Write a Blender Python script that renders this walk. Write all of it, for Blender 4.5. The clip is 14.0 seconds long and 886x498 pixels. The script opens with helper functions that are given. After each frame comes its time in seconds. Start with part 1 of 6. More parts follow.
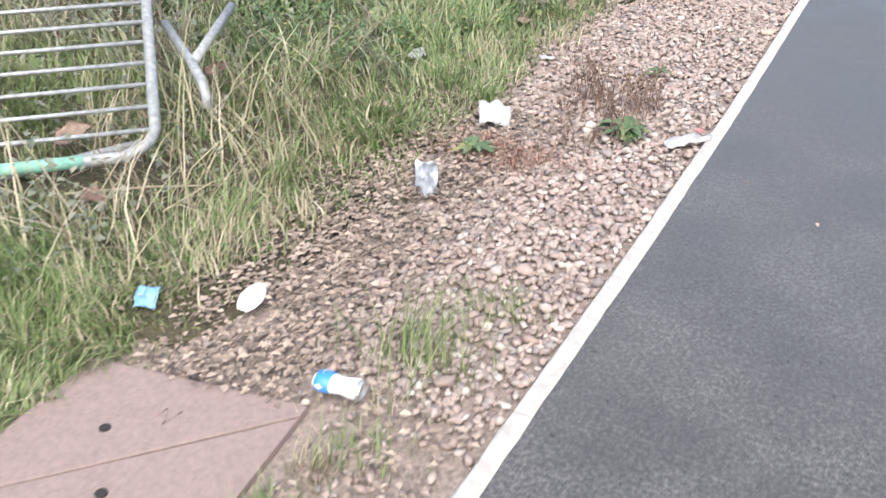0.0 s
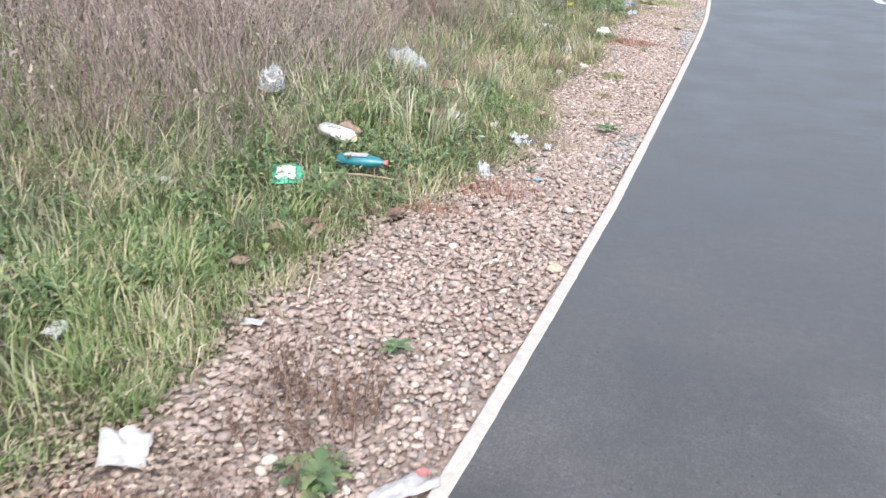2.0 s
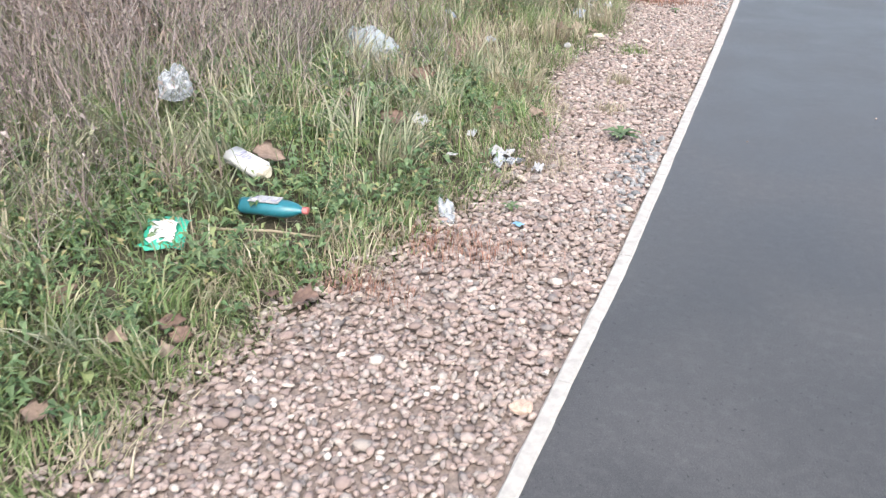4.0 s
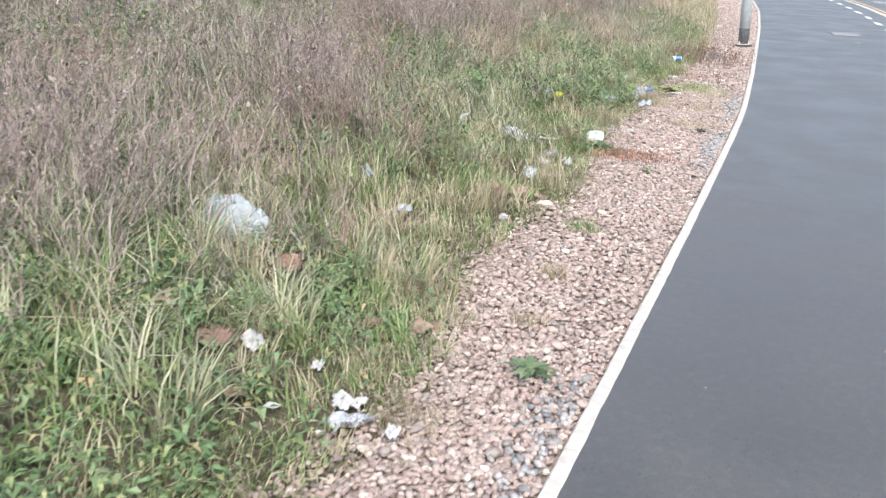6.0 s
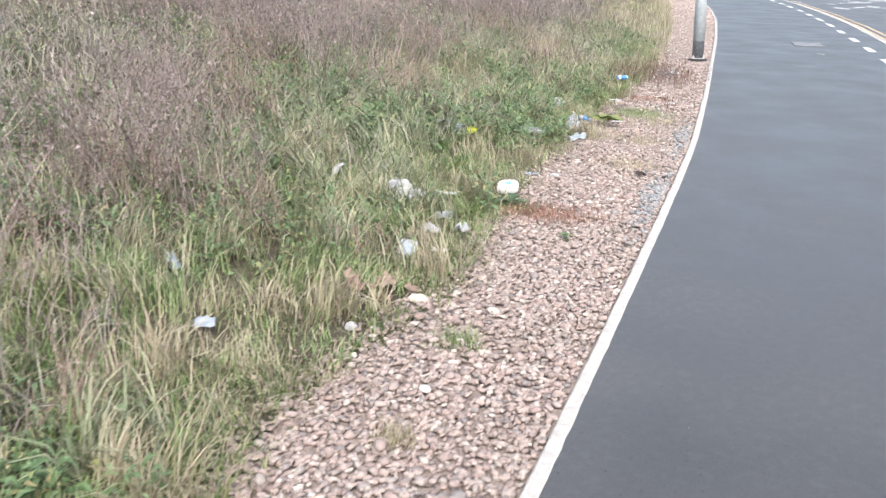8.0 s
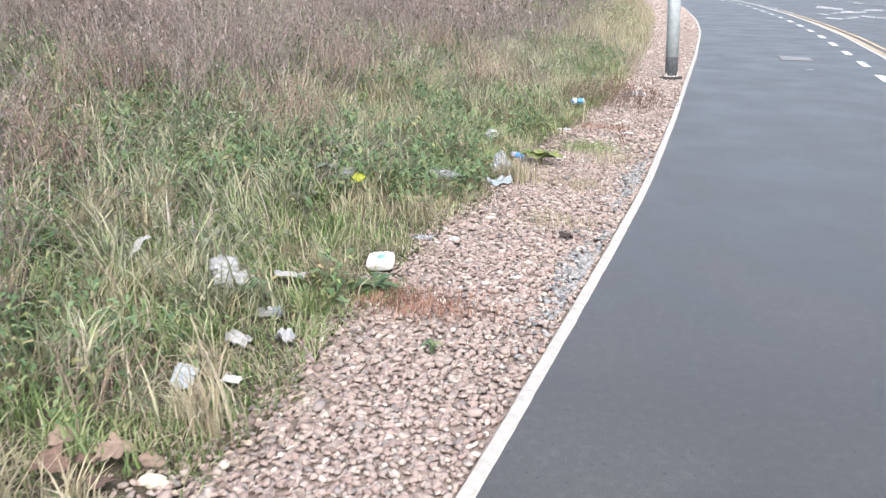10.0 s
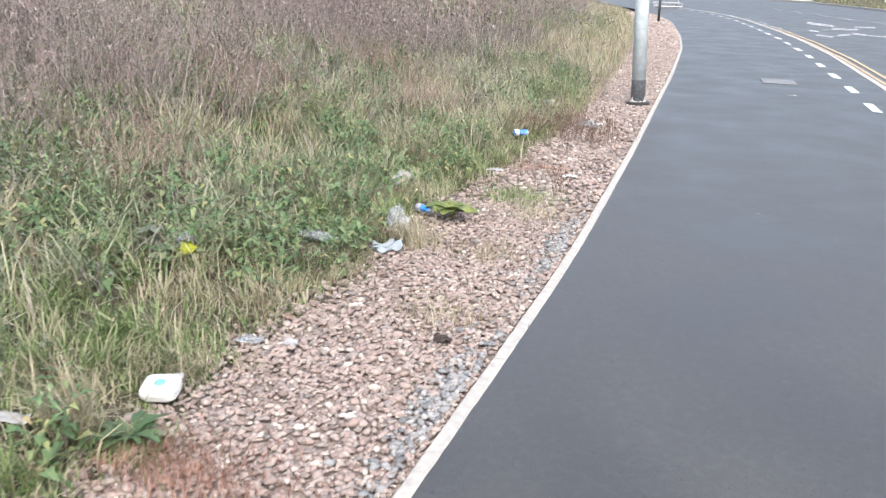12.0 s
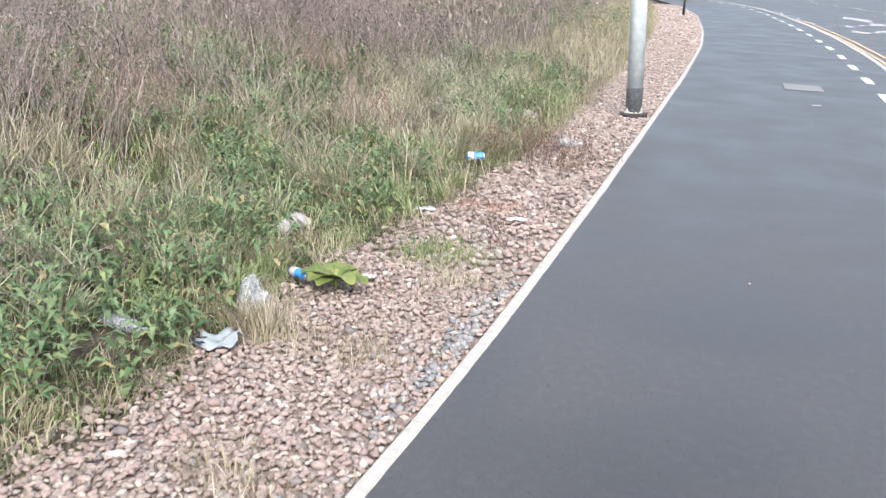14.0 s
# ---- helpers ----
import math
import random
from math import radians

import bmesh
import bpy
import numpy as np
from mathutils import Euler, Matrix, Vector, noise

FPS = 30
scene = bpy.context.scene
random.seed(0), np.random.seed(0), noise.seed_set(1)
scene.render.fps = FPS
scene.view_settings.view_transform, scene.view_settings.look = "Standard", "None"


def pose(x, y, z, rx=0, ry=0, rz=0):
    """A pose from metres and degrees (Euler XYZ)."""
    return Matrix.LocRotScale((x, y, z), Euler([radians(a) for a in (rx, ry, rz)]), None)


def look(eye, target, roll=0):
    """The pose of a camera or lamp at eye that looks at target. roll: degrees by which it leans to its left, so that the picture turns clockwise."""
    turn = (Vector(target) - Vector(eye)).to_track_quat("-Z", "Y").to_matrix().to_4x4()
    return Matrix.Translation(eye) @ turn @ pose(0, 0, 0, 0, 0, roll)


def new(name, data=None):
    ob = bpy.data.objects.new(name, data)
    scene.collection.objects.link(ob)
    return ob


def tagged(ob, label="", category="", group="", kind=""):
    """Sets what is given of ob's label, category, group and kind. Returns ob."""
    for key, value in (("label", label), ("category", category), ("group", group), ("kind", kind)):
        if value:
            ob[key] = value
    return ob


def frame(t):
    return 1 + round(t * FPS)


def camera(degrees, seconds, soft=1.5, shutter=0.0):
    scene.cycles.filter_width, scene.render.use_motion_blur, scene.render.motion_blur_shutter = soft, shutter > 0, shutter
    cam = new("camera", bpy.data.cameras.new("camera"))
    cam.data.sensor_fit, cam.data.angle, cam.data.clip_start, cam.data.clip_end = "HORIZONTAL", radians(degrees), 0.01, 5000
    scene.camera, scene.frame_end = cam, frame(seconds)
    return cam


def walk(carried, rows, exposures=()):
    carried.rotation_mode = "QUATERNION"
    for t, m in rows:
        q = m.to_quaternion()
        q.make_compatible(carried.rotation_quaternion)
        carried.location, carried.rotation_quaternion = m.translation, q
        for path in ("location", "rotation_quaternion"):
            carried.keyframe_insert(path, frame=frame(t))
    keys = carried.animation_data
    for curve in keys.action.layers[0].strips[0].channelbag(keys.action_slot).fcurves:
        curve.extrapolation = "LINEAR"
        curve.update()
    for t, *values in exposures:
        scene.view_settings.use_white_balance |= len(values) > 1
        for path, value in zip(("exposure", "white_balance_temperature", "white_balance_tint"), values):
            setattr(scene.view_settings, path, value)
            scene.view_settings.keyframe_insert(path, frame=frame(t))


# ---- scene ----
cam = camera(53.0, 14.0, soft=1.2, shutter=0.3)
PATH = [
    (0, (0.002, 0.062, 1.486), (-0.853, 1.552, 0.463), -0.1),
    (0.5, (0.014, 0.453, 1.539), (-0.852, 1.971, 0.567), 0.1),
    (1, (-0.027, 0.874, 1.565), (-0.789, 2.554, 0.792), 1.9),
    (1.5, (0.026, 1.261, 1.551), (-0.643, 2.987, 0.792), 1.9),
    (2, (0.022, 1.638, 1.545), (-0.665, 3.354, 0.782), 1.9),
    (2.2, (-0.015, 1.815, 1.537), (-0.696, 3.534, 0.775), 2.1),
    (4.3, (-0.188, 3.307, 1.545), (-0.937, 4.932, 0.652), 0.2),
    (4.5, (-0.183, 3.446, 1.558), (-0.939, 5.085, 0.695), 0.9),
    (5, (-0.203, 3.861, 1.559), (-0.991, 5.562, 0.862), 1.2),
    (5.5, (-0.189, 4.253, 1.56), (-0.952, 5.977, 0.893), 1.4),
    (6, (-0.181, 4.654, 1.556), (-0.989, 6.36, 0.896), 1.8),
    (6.5, (-0.256, 5.092, 1.566), (-1.019, 6.82, 0.908), 2.5),
    (7, (-0.269, 5.48, 1.564), (-1.043, 7.208, 0.921), 1.9),
    (7.5, (-0.305, 5.908, 1.523), (-1.135, 7.609, 0.878), 1.0),
    (8, (-0.291, 6.308, 1.527), (-1.044, 8.048, 0.89), 1.0),
    (8.5, (-0.256, 6.759, 1.511), (-1.002, 8.506, 0.883), 1.1),
    (9, (-0.274, 7.23, 1.458), (-1.006, 8.983, 0.833), 1.8),
    (9.2, (-0.27, 7.402, 1.459), (-0.987, 9.163, 0.838), 1.1),
    (11.3, (-0.159, 8.92, 1.474), (-0.983, 10.64, 0.873), 0.7),
    (11.5, (-0.161, 9.098, 1.473), (-0.977, 10.821, 0.869), 1.2),
    (12, (-0.148, 9.45, 1.495), (-0.889, 11.209, 0.898), 1.6),
    (12.5, (-0.097, 9.843, 1.509), (-0.854, 11.597, 0.916), 2.4),
    (13, (-0.119, 10.291, 1.469), (-0.871, 12.042, 0.862), 2.8),
    (13.5, (-0.091, 10.679, 1.479), (-0.819, 12.432, 0.849), 1.8),
    (14, (-0.079, 11.063, 1.516), (-0.877, 12.789, 0.895), 2.0),
]
walk(cam, [(t, look(eye, target, roll)) for t, eye, target, roll in PATH], [(0, 1.82), (1, 1.77), (4.5, 1.75), (7, 1.83), (9, 1.77), (11.5, 1.77), (12.5, 1.69), (13.5, 1.69), (14, 1.77)])

# ---- light ----
world = bpy.data.worlds.new("overcast_sky")
scene.world = world
world.use_nodes = True
wn, wl = world.node_tree.nodes, world.node_tree.links
sky = wn.new("ShaderNodeTexSky")
sky.sky_type, sky.sun_disc = "NISHITA", False
sky.sun_elevation, sky.sun_rotation = radians(48), radians(150)
sky.air_density, sky.dust_density, sky.ozone_density = 1.0, 4.0, 1.0
hsv = wn.new("ShaderNodeHueSaturation")
hsv.inputs["Saturation"].default_value = 0.75
wl.new(sky.outputs[0], hsv.inputs["Color"])
wl.new(hsv.outputs[0], wn["Background"].inputs["Color"])
wn["Background"].inputs["Strength"].default_value = 0.13
sun_data = bpy.data.lights.new("sun", "SUN")
sun_data.energy, sun_data.angle, sun_data.color = 0.6, radians(40), (1.0, 0.98, 0.96)
sun = new("sun", sun_data)
sun.matrix_world = look((6, -8, 20), (0, 2, 0))
scene.view_settings.exposure = 1.78

rng = np.random.default_rng(7)


# ---- materials ----
def material(name, rough=0.8, metal=0.0):
    m = bpy.data.materials.new(name)
    m.use_nodes = True
    p = m.node_tree.nodes["Principled BSDF"]
    p.inputs["Roughness"].default_value, p.inputs["Metallic"].default_value = rough, metal
    return m, m.node_tree.nodes, m.node_tree.links, p


def ramp(nodes, stops):
    r = nodes.new("ShaderNodeValToRGB")
    e = r.color_ramp.elements
    while len(e) < len(stops):
        e.new(0.5)
    for k, (at, c) in enumerate(stops):
        e[k].position, e[k].color = at, (*c, 1)
    return r


def noise_tex(nodes, links, scale, detail=4.0, rough=0.6, coord="Object"):
    tc = nodes.new("ShaderNodeTexCoord")
    n = nodes.new("ShaderNodeTexNoise")
    n.inputs["Scale"].default_value, n.inputs["Detail"].default_value, n.inputs["Roughness"].default_value = scale, detail, rough
    links.new(tc.outputs[coord], n.inputs["Vector"])
    return n


def mix(nodes, links, fac, a, b, how="MIX"):
    x = nodes.new("ShaderNodeMix")
    x.data_type, x.blend_type = "RGBA", how
    for value, slot in ((fac, 0), (a, 6), (b, 7)):
        if isinstance(value, (int, float)):
            x.inputs[slot].default_value = value
        elif isinstance(value, tuple):
            x.inputs[slot].default_value = (*value, 1)
        else:
            links.new(value, x.inputs[slot])
    return x.outputs[2]


def bump(nodes, links, p, height, strength, distance):
    b = nodes.new("ShaderNodeBump")
    b.inputs["Strength"].default_value, b.inputs["Distance"].default_value = strength, distance
    links.new(height, b.inputs["Height"])
    links.new(b.outputs[0], p.inputs["Normal"])


def plain(name, colour, rough=0.6, metal=0.0, scale=30.0, vary=0.25, relief=0.15):
    """One colour with fine mottling and relief."""
    m, n, l, p = material(name, rough, metal)
    t = noise_tex(n, l, scale)
    r = ramp(n, [(0.3, tuple(c * (1 - vary) for c in colour)), (0.7, tuple(min(1, c * (1 + vary * 0.6)) for c in colour))])
    l.new(t.outputs["Fac"], r.inputs[0])
    l.new(r.outputs[0], p.inputs["Base Color"])
    bump(n, l, p, t.outputs["Fac"], relief, 0.004)
    return m


def islands(name, stops, rough=0.75, patch=0.0, patch_colour=(0.1, 0.1, 0.1), patch_scale=1.2, transmit=0.0, source="island", grain=0.0):
    """Colour drawn at random for each loose piece, with large patches over it."""
    m, n, l, p = material(name, rough)
    if source == "island":
        out = n.new("ShaderNodeNewGeometry").outputs["Random Per Island"]
    else:
        out = n.new("ShaderNodeObjectInfo").outputs["Random"]
    r = ramp(n, stops)
    l.new(out, r.inputs[0])
    col = r.outputs[0]
    if patch:
        t = noise_tex(n, l, patch_scale, 3.0)
        pr = ramp(n, [(0.45, (0, 0, 0)), (0.65, (patch, patch, patch))])
        l.new(t.outputs["Fac"], pr.inputs[0])
        col = mix(n, l, pr.outputs[0], col, patch_colour)
    if grain:
        g = noise_tex(n, l, 260.0, 3.0)
        gr = ramp(n, [(0.3, (1 - grain,) * 3), (0.7, (1.0, 1.0, 1.0))])
        l.new(g.outputs["Fac"], gr.inputs[0])
        col = mix(n, l, 1.0, col, gr.outputs[0], "MULTIPLY")
        bump(n, l, p, g.outputs["Fac"], 0.35, 0.003)
    l.new(col, p.inputs["Base Color"])
    if transmit:
        tr = n.new("ShaderNodeBsdfTranslucent")
        l.new(col, tr.inputs["Color"])
        mx = n.new("ShaderNodeMixShader")
        mx.inputs[0].default_value = transmit
        l.new(p.outputs[0], mx.inputs[1])
        l.new(tr.outputs[0], mx.inputs[2])
        l.new(mx.outputs[0], n["Material Output"].inputs["Surface"])
    return m


def asphalt_material(name, base, rough, dusty=False):
    m, n, l, p = material(name, rough)
    fine = noise_tex(n, l, 190.0, 3.0, 0.7)
    mid = noise_tex(n, l, 22.0, 5.0, 0.7)
    big = noise_tex(n, l, 1.3, 6.0, 0.62)
    r = ramp(n, [(0.32, tuple(c * 0.62 for c in base)), (0.6, base), (0.78, tuple(c * 1.9 for c in base))])
    l.new(fine.outputs["Fac"], r.inputs[0])
    dust = ramp(n, [(0.48, (0, 0, 0)), (0.78, (0.26, 0.26, 0.26))])
    l.new(mid.outputs["Fac"], dust.inputs[0])
    col = mix(n, l, dust.outputs[0], r.outputs[0], (0.15, 0.15, 0.147))
    if dusty:
        # dust tracked over the stretch where the walk begins
        tc = n.new("ShaderNodeTexCoord")
        sep = n.new("ShaderNodeSeparateXYZ")
        l.new(tc.outputs["Object"], sep.inputs[0])
        fade = n.new("ShaderNodeMapRange")
        for slot, value in ((1, 1.8), (2, 5.4), (3, 1.0), (4, 0.0)):
            fade.inputs[slot].default_value = value
        l.new(sep.outputs["Y"], fade.inputs[0])
        speck = noise_tex(n, l, 75.0, 4.0, 0.75)
        patch = noise_tex(n, l, 2.6, 4.0, 0.6)
        sr = ramp(n, [(0.45, (0, 0, 0)), (0.66, (0.75, 0.75, 0.75))])
        pr = ramp(n, [(0.40, (0.5, 0.5, 0.5)), (0.62, (0.85, 0.85, 0.85))])
        l.new(speck.outputs["Fac"], sr.inputs[0])
        l.new(patch.outputs["Fac"], pr.inputs[0])
        f = mix(n, l, 1.0, mix(n, l, 1.0, sr.outputs[0], pr.outputs[0], "MULTIPLY"), fade.outputs[0], "MULTIPLY")
        col = mix(n, l, f, col, (0.23, 0.213, 0.205))
    stain = ramp(n, [(0.35, (0.80, 0.80, 0.80)), (0.64, (1.14, 1.14, 1.14))])
    l.new(big.outputs["Fac"], stain.inputs[0])
    col = mix(n, l, 1.0, col, stain.outputs[0], "MULTIPLY")
    # shade of small open pits between the chippings, darkened into the colour
    pit = noise_tex(n, l, 55.0, 2.0, 0.5)
    pit_shade = ramp(n, [(0.27, (0.3, 0.3, 0.3)), (0.345, (1.0, 1.0, 1.0))])
    l.new(pit.outputs["Fac"], pit_shade.inputs[0])
    col = mix(n, l, 1.0, col, pit_shade.outputs[0], "MULTIPLY")
    l.new(col, p.inputs["Base Color"])
    rr = ramp(n, [(0.35, (rough - 0.06,) * 3), (0.65, (rough + 0.06,) * 3)])
    l.new(big.outputs["Fac"], rr.inputs[0])
    l.new(rr.outputs[0], p.inputs["Roughness"])
    bump(n, l, p, fine.outputs["Fac"], 0.25, 0.003)
    return m


def ground_material():
    m, n, l, p = material("soil_and_thatch", 0.95)
    fine = noise_tex(n, l, 60.0, 6.0, 0.7)
    big = noise_tex(n, l, 1.1, 4.0)
    a = ramp(n, [(0.3, (0.03, 0.022, 0.016)), (0.55, (0.075, 0.06, 0.042)), (0.75, (0.14, 0.115, 0.08))])
    b = ramp(n, [(0.3, (0.034, 0.032, 0.017)), (0.55, (0.085, 0.078, 0.042)), (0.75, (0.16, 0.14, 0.085))])
    l.new(fine.outputs["Fac"], a.inputs[0])
    l.new(fine.outputs["Fac"], b.inputs[0])
    f = ramp(n, [(0.42, (0, 0, 0)), (0.6, (1, 1, 1))])
    l.new(big.outputs["Fac"], f.inputs[0])
    l.new(mix(n, l, f.outputs[0], a.outputs[0], b.outputs[0]), p.inputs["Base Color"])
    bump(n, l, p, fine.outputs["Fac"], 0.8, 0.02)
    return m


def clear_material(name, tint, rough, clear):
    """Thin crumpled film: partly clear, partly milky."""
    m, n, l, p = material(name, rough)
    p.inputs["Base Color"].default_value = (*tint, 1)
    t = n.new("ShaderNodeBsdfTransparent")
    mx = n.new("ShaderNodeMixShader")
    tex = noise_tex(n, l, 24.0)
    r = ramp(n, [(0.35, (clear * 0.5,) * 3), (0.65, (min(1, clear * 1.4),) * 3)])
    l.new(tex.outputs["Fac"], r.inputs[0])
    l.new(r.outputs[0], mx.inputs[0])
    l.new(p.outputs[0], mx.inputs[1])
    l.new(t.outputs[0], mx.inputs[2])
    l.new(mx.outputs[0], n["Material Output"].inputs["Surface"])
    bump(n, l, p, tex.outputs["Fac"], 0.4, 0.01)
    return m


def paint_material(name, colour, wear, under):
    """Road paint worn through to the asphalt."""
    m, n, l, p = material(name, 0.7)
    t = noise_tex(n, l, 28.0, 6.0, 0.75)
    r = ramp(n, [(wear - 0.05, (1, 1, 1)), (wear + 0.08, (0, 0, 0))])
    l.new(t.outputs["Fac"], r.inputs[0])
    l.new(mix(n, l, r.outputs[0], colour, under), p.inputs["Base Color"])
    return m


ASPHALT = asphalt_material("path_asphalt_dark", (0.0600, 0.0592, 0.0590), 0.43, True)
ROAD = asphalt_material("road_asphalt_dark", (0.068, 0.0668, 0.0662), 0.46)
GROUND = ground_material()
KERB = plain("pale_concrete", (0.37, 0.357, 0.33), 0.85, scale=22, vary=0.2, relief=0.4)
STONES = [(0.0, (0.202, 0.153, 0.135)), (0.2, (0.298, 0.237, 0.212)), (0.42, (0.377, 0.304, 0.271)), (0.6, (0.272, 0.203, 0.178)), (0.74, (0.420, 0.359, 0.323)), (0.85, (0.175, 0.157, 0.151)), (0.97, (0.490, 0.431, 0.377)), (1.0, (0.543, 0.511, 0.470))]
PEBBLE = islands("river_gravel", STONES, 0.8, patch=0.24, patch_colour=(0.26, 0.212, 0.178), patch_scale=1.6, grain=0.25)
PEBBLE_PIECE = islands("river_gravel_piece", STONES, 0.8, source="object", grain=0.25)
GREY_STONE = islands("grey_gravel", [(0, (0.13, 0.135, 0.14)), (0.5, (0.24, 0.245, 0.245)), (1, (0.36, 0.35, 0.34))], 0.8, grain=0.2)
EMBLEM = plain("teal_print", (0.14, 0.36, 0.42), 0.5)
BED = plain("gravel_bed_soil", (0.235, 0.19, 0.165), 0.95, scale=70, vary=0.5, relief=0.8)
SLAB = plain("pink_concrete", (0.225, 0.17, 0.155), 0.85, scale=60, vary=0.18, relief=0.4)
# near-black, painting the shade in the duct cover's gap, holes and slot
DARK = plain("gap_and_hole_shade", (0.02, 0.018, 0.017), 0.9)
GREEN = islands("green_grass_blades", [(0, (0.083, 0.143, 0.045)), (0.35, (0.138, 0.22, 0.069)), (0.65, (0.204, 0.27, 0.112)), (0.85, (0.297, 0.319, 0.174)), (1, (0.44, 0.418, 0.291))], 0.6, patch=0.3, patch_colour=(0.18, 0.19, 0.085), patch_scale=1.4, transmit=0.25)
STRAW = islands("dry_grass_blades", [(0, (0.21, 0.17, 0.115)), (0.35, (0.33, 0.285, 0.20)), (0.65, (0.42, 0.375, 0.275)), (0.85, (0.27, 0.27, 0.15)), (1, (0.54, 0.49, 0.39))], 0.7, transmit=0.2)
GREYSTRAW = islands("grey_dry_grass_blades", [(0, (0.11, 0.096, 0.086)), (0.4, (0.20, 0.178, 0.156)), (0.75, (0.29, 0.263, 0.228)), (1, (0.41, 0.38, 0.33))], 0.8, patch=0.4, patch_colour=(0.29, 0.215, 0.175), patch_scale=0.6, transmit=0.15)
# darkest and palest stem tones paint in shaded gaps and pale highlights
STALK = islands("dead_weed_stems", [(0, (0.05, 0.041, 0.038)), (0.3, (0.13, 0.108, 0.10)), (0.6, (0.235, 0.205, 0.195)), (0.8, (0.20, 0.146, 0.132)), (1, (0.38, 0.35, 0.325))], 0.85, patch=0.45, patch_colour=(0.26, 0.20, 0.19), patch_scale=0.7)
BROADLEAF = islands("low_weed_leaves", [(0, (0.062, 0.112, 0.044)), (0.4, (0.101, 0.168, 0.069)), (0.75, (0.157, 0.224, 0.109)), (0.93, (0.224, 0.258, 0.103)), (1, (0.336, 0.269, 0.149))], 0.5, transmit=0.2)
LEAF_PIECE = islands("weed_leaf_pieces", [(0, (0.065, 0.12, 0.05)), (0.5, (0.11, 0.17, 0.08)), (0.85, (0.16, 0.21, 0.11)), (1, (0.25, 0.26, 0.10))], 0.55, transmit=0.2, source="object", grain=0.2)
YELLOWGREEN = islands("yellow_green_weed_leaves", [(0, (0.13, 0.18, 0.05)), (0.6, (0.21, 0.25, 0.07)), (1, (0.30, 0.31, 0.10))], 0.55, transmit=0.2, source="object", grain=0.2)
GREYLEAF = islands("grey_green_leaves", [(0, (0.10, 0.12, 0.085)), (0.6, (0.17, 0.19, 0.14)), (1, (0.24, 0.24, 0.18))], 0.7, transmit=0.15)
OLIVE = islands("olive_verge_blades", [(0, (0.09, 0.11, 0.045)), (0.5, (0.17, 0.18, 0.085)), (1, (0.27, 0.25, 0.14))], 0.75)
PALEBLADE = islands("pale_grey_green_blades", [(0, (0.13, 0.155, 0.09)), (0.45, (0.22, 0.245, 0.15)), (0.8, (0.32, 0.33, 0.22)), (1, (0.43, 0.41, 0.29))], 0.65, transmit=0.2)
BROWNLEAF = plain("brown_dead_leaf", (0.29, 0.195, 0.155), 0.7, scale=60, vary=0.35)
TANLEAF = plain("tan_dead_leaf", (0.40, 0.30, 0.24), 0.7, scale=60, vary=0.3)
YELLOWLEAF = plain("yellow_leaf", (0.42, 0.46, 0.04), 0.6, scale=60)
RUST = islands("rusty_red_needles", [(0, (0.18, 0.085, 0.06)), (0.5, (0.28, 0.15, 0.115)), (1, (0.36, 0.24, 0.18))], 0.85)
BROWNBUSH = islands("reddish_brown_seed_heads", [(0, (0.13, 0.09, 0.075)), (0.5, (0.24, 0.17, 0.145)), (1, (0.36, 0.28, 0.235))], 0.9)
DARKSTEM = islands("dark_brown_dead_stems", [(0, (0.07, 0.045, 0.035)), (0.5, (0.13, 0.085, 0.065)), (1, (0.2, 0.14, 0.11))], 0.85)
GALV = plain("galvanised_steel", (0.42, 0.44, 0.45), 0.45, 0.55, scale=14, vary=0.2, relief=0.1)
GALV_OLD = plain("weathered_galvanised_tube", (0.29, 0.305, 0.31), 0.6, 0.3, scale=40, vary=0.35, relief=0.2)
MINT = plain("faded_green_paint", (0.20, 0.42, 0.33), 0.6, scale=40, vary=0.3)
COLUMN = plain("painted_galvanised_column", (0.45, 0.505, 0.53), 0.95, 0.0, scale=11, vary=0.22, relief=0.05)
BLACK = plain("black_coating", (0.022, 0.025, 0.03), 0.55, vary=0.4)
BAND = plain("chipped_dark_coating", (0.05, 0.055, 0.06), 0.9, scale=22, vary=0.6)
FLANGE = plain("dirty_base_plate", (0.03, 0.029, 0.03), 0.8, vary=0.5, scale=50)
WHITE = plain("white_plastic", (0.42, 0.42, 0.415), 0.45, scale=20, vary=0.12)
PAPERWHITE = plain("white_coated_paper", (0.62, 0.62, 0.61), 0.6, scale=30, vary=0.08, relief=0.2)
TISSUE = plain("white_tissue", (0.36, 0.37, 0.385), 0.9, scale=50, vary=0.15, relief=0.5)
BLUETISSUE = plain("pale_blue_tissue", (0.34, 0.39, 0.46), 0.9, scale=50, vary=0.12, relief=0.5)
FOAM = plain("dirty_white_sheet", (0.33, 0.335, 0.34), 0.8, scale=40, vary=0.2, relief=0.5)
CREAM = plain("cream_card", (0.48, 0.45, 0.36), 0.8, scale=40)
PALEBLUE = plain("pale_blue_plastic", (0.15, 0.30, 0.42), 0.4, scale=40, vary=0.2)
GREYBLUE = plain("grey_blue_film", (0.22, 0.26, 0.32), 0.4, scale=40, vary=0.3)
PALEGREYBLUE = plain("pale_grey_blue_film", (0.40, 0.45, 0.52), 0.4, scale=40, vary=0.25)
BLUE = plain("blue_print", (0.04, 0.22, 0.60), 0.4, scale=30, vary=0.2)
TEAL = plain("teal_liquid_plastic", (0.02, 0.145, 0.18), 0.3, scale=12, vary=0.25, relief=0.05)
MINTBAG = plain("mint_green_film", (0.04, 0.42, 0.28), 0.35, scale=22, vary=0.25)
RED = plain("red_plastic", (0.50, 0.15, 0.14), 0.45)
FADEDRED = plain("faded_red_board", (0.55, 0.21, 0.20), 0.5)
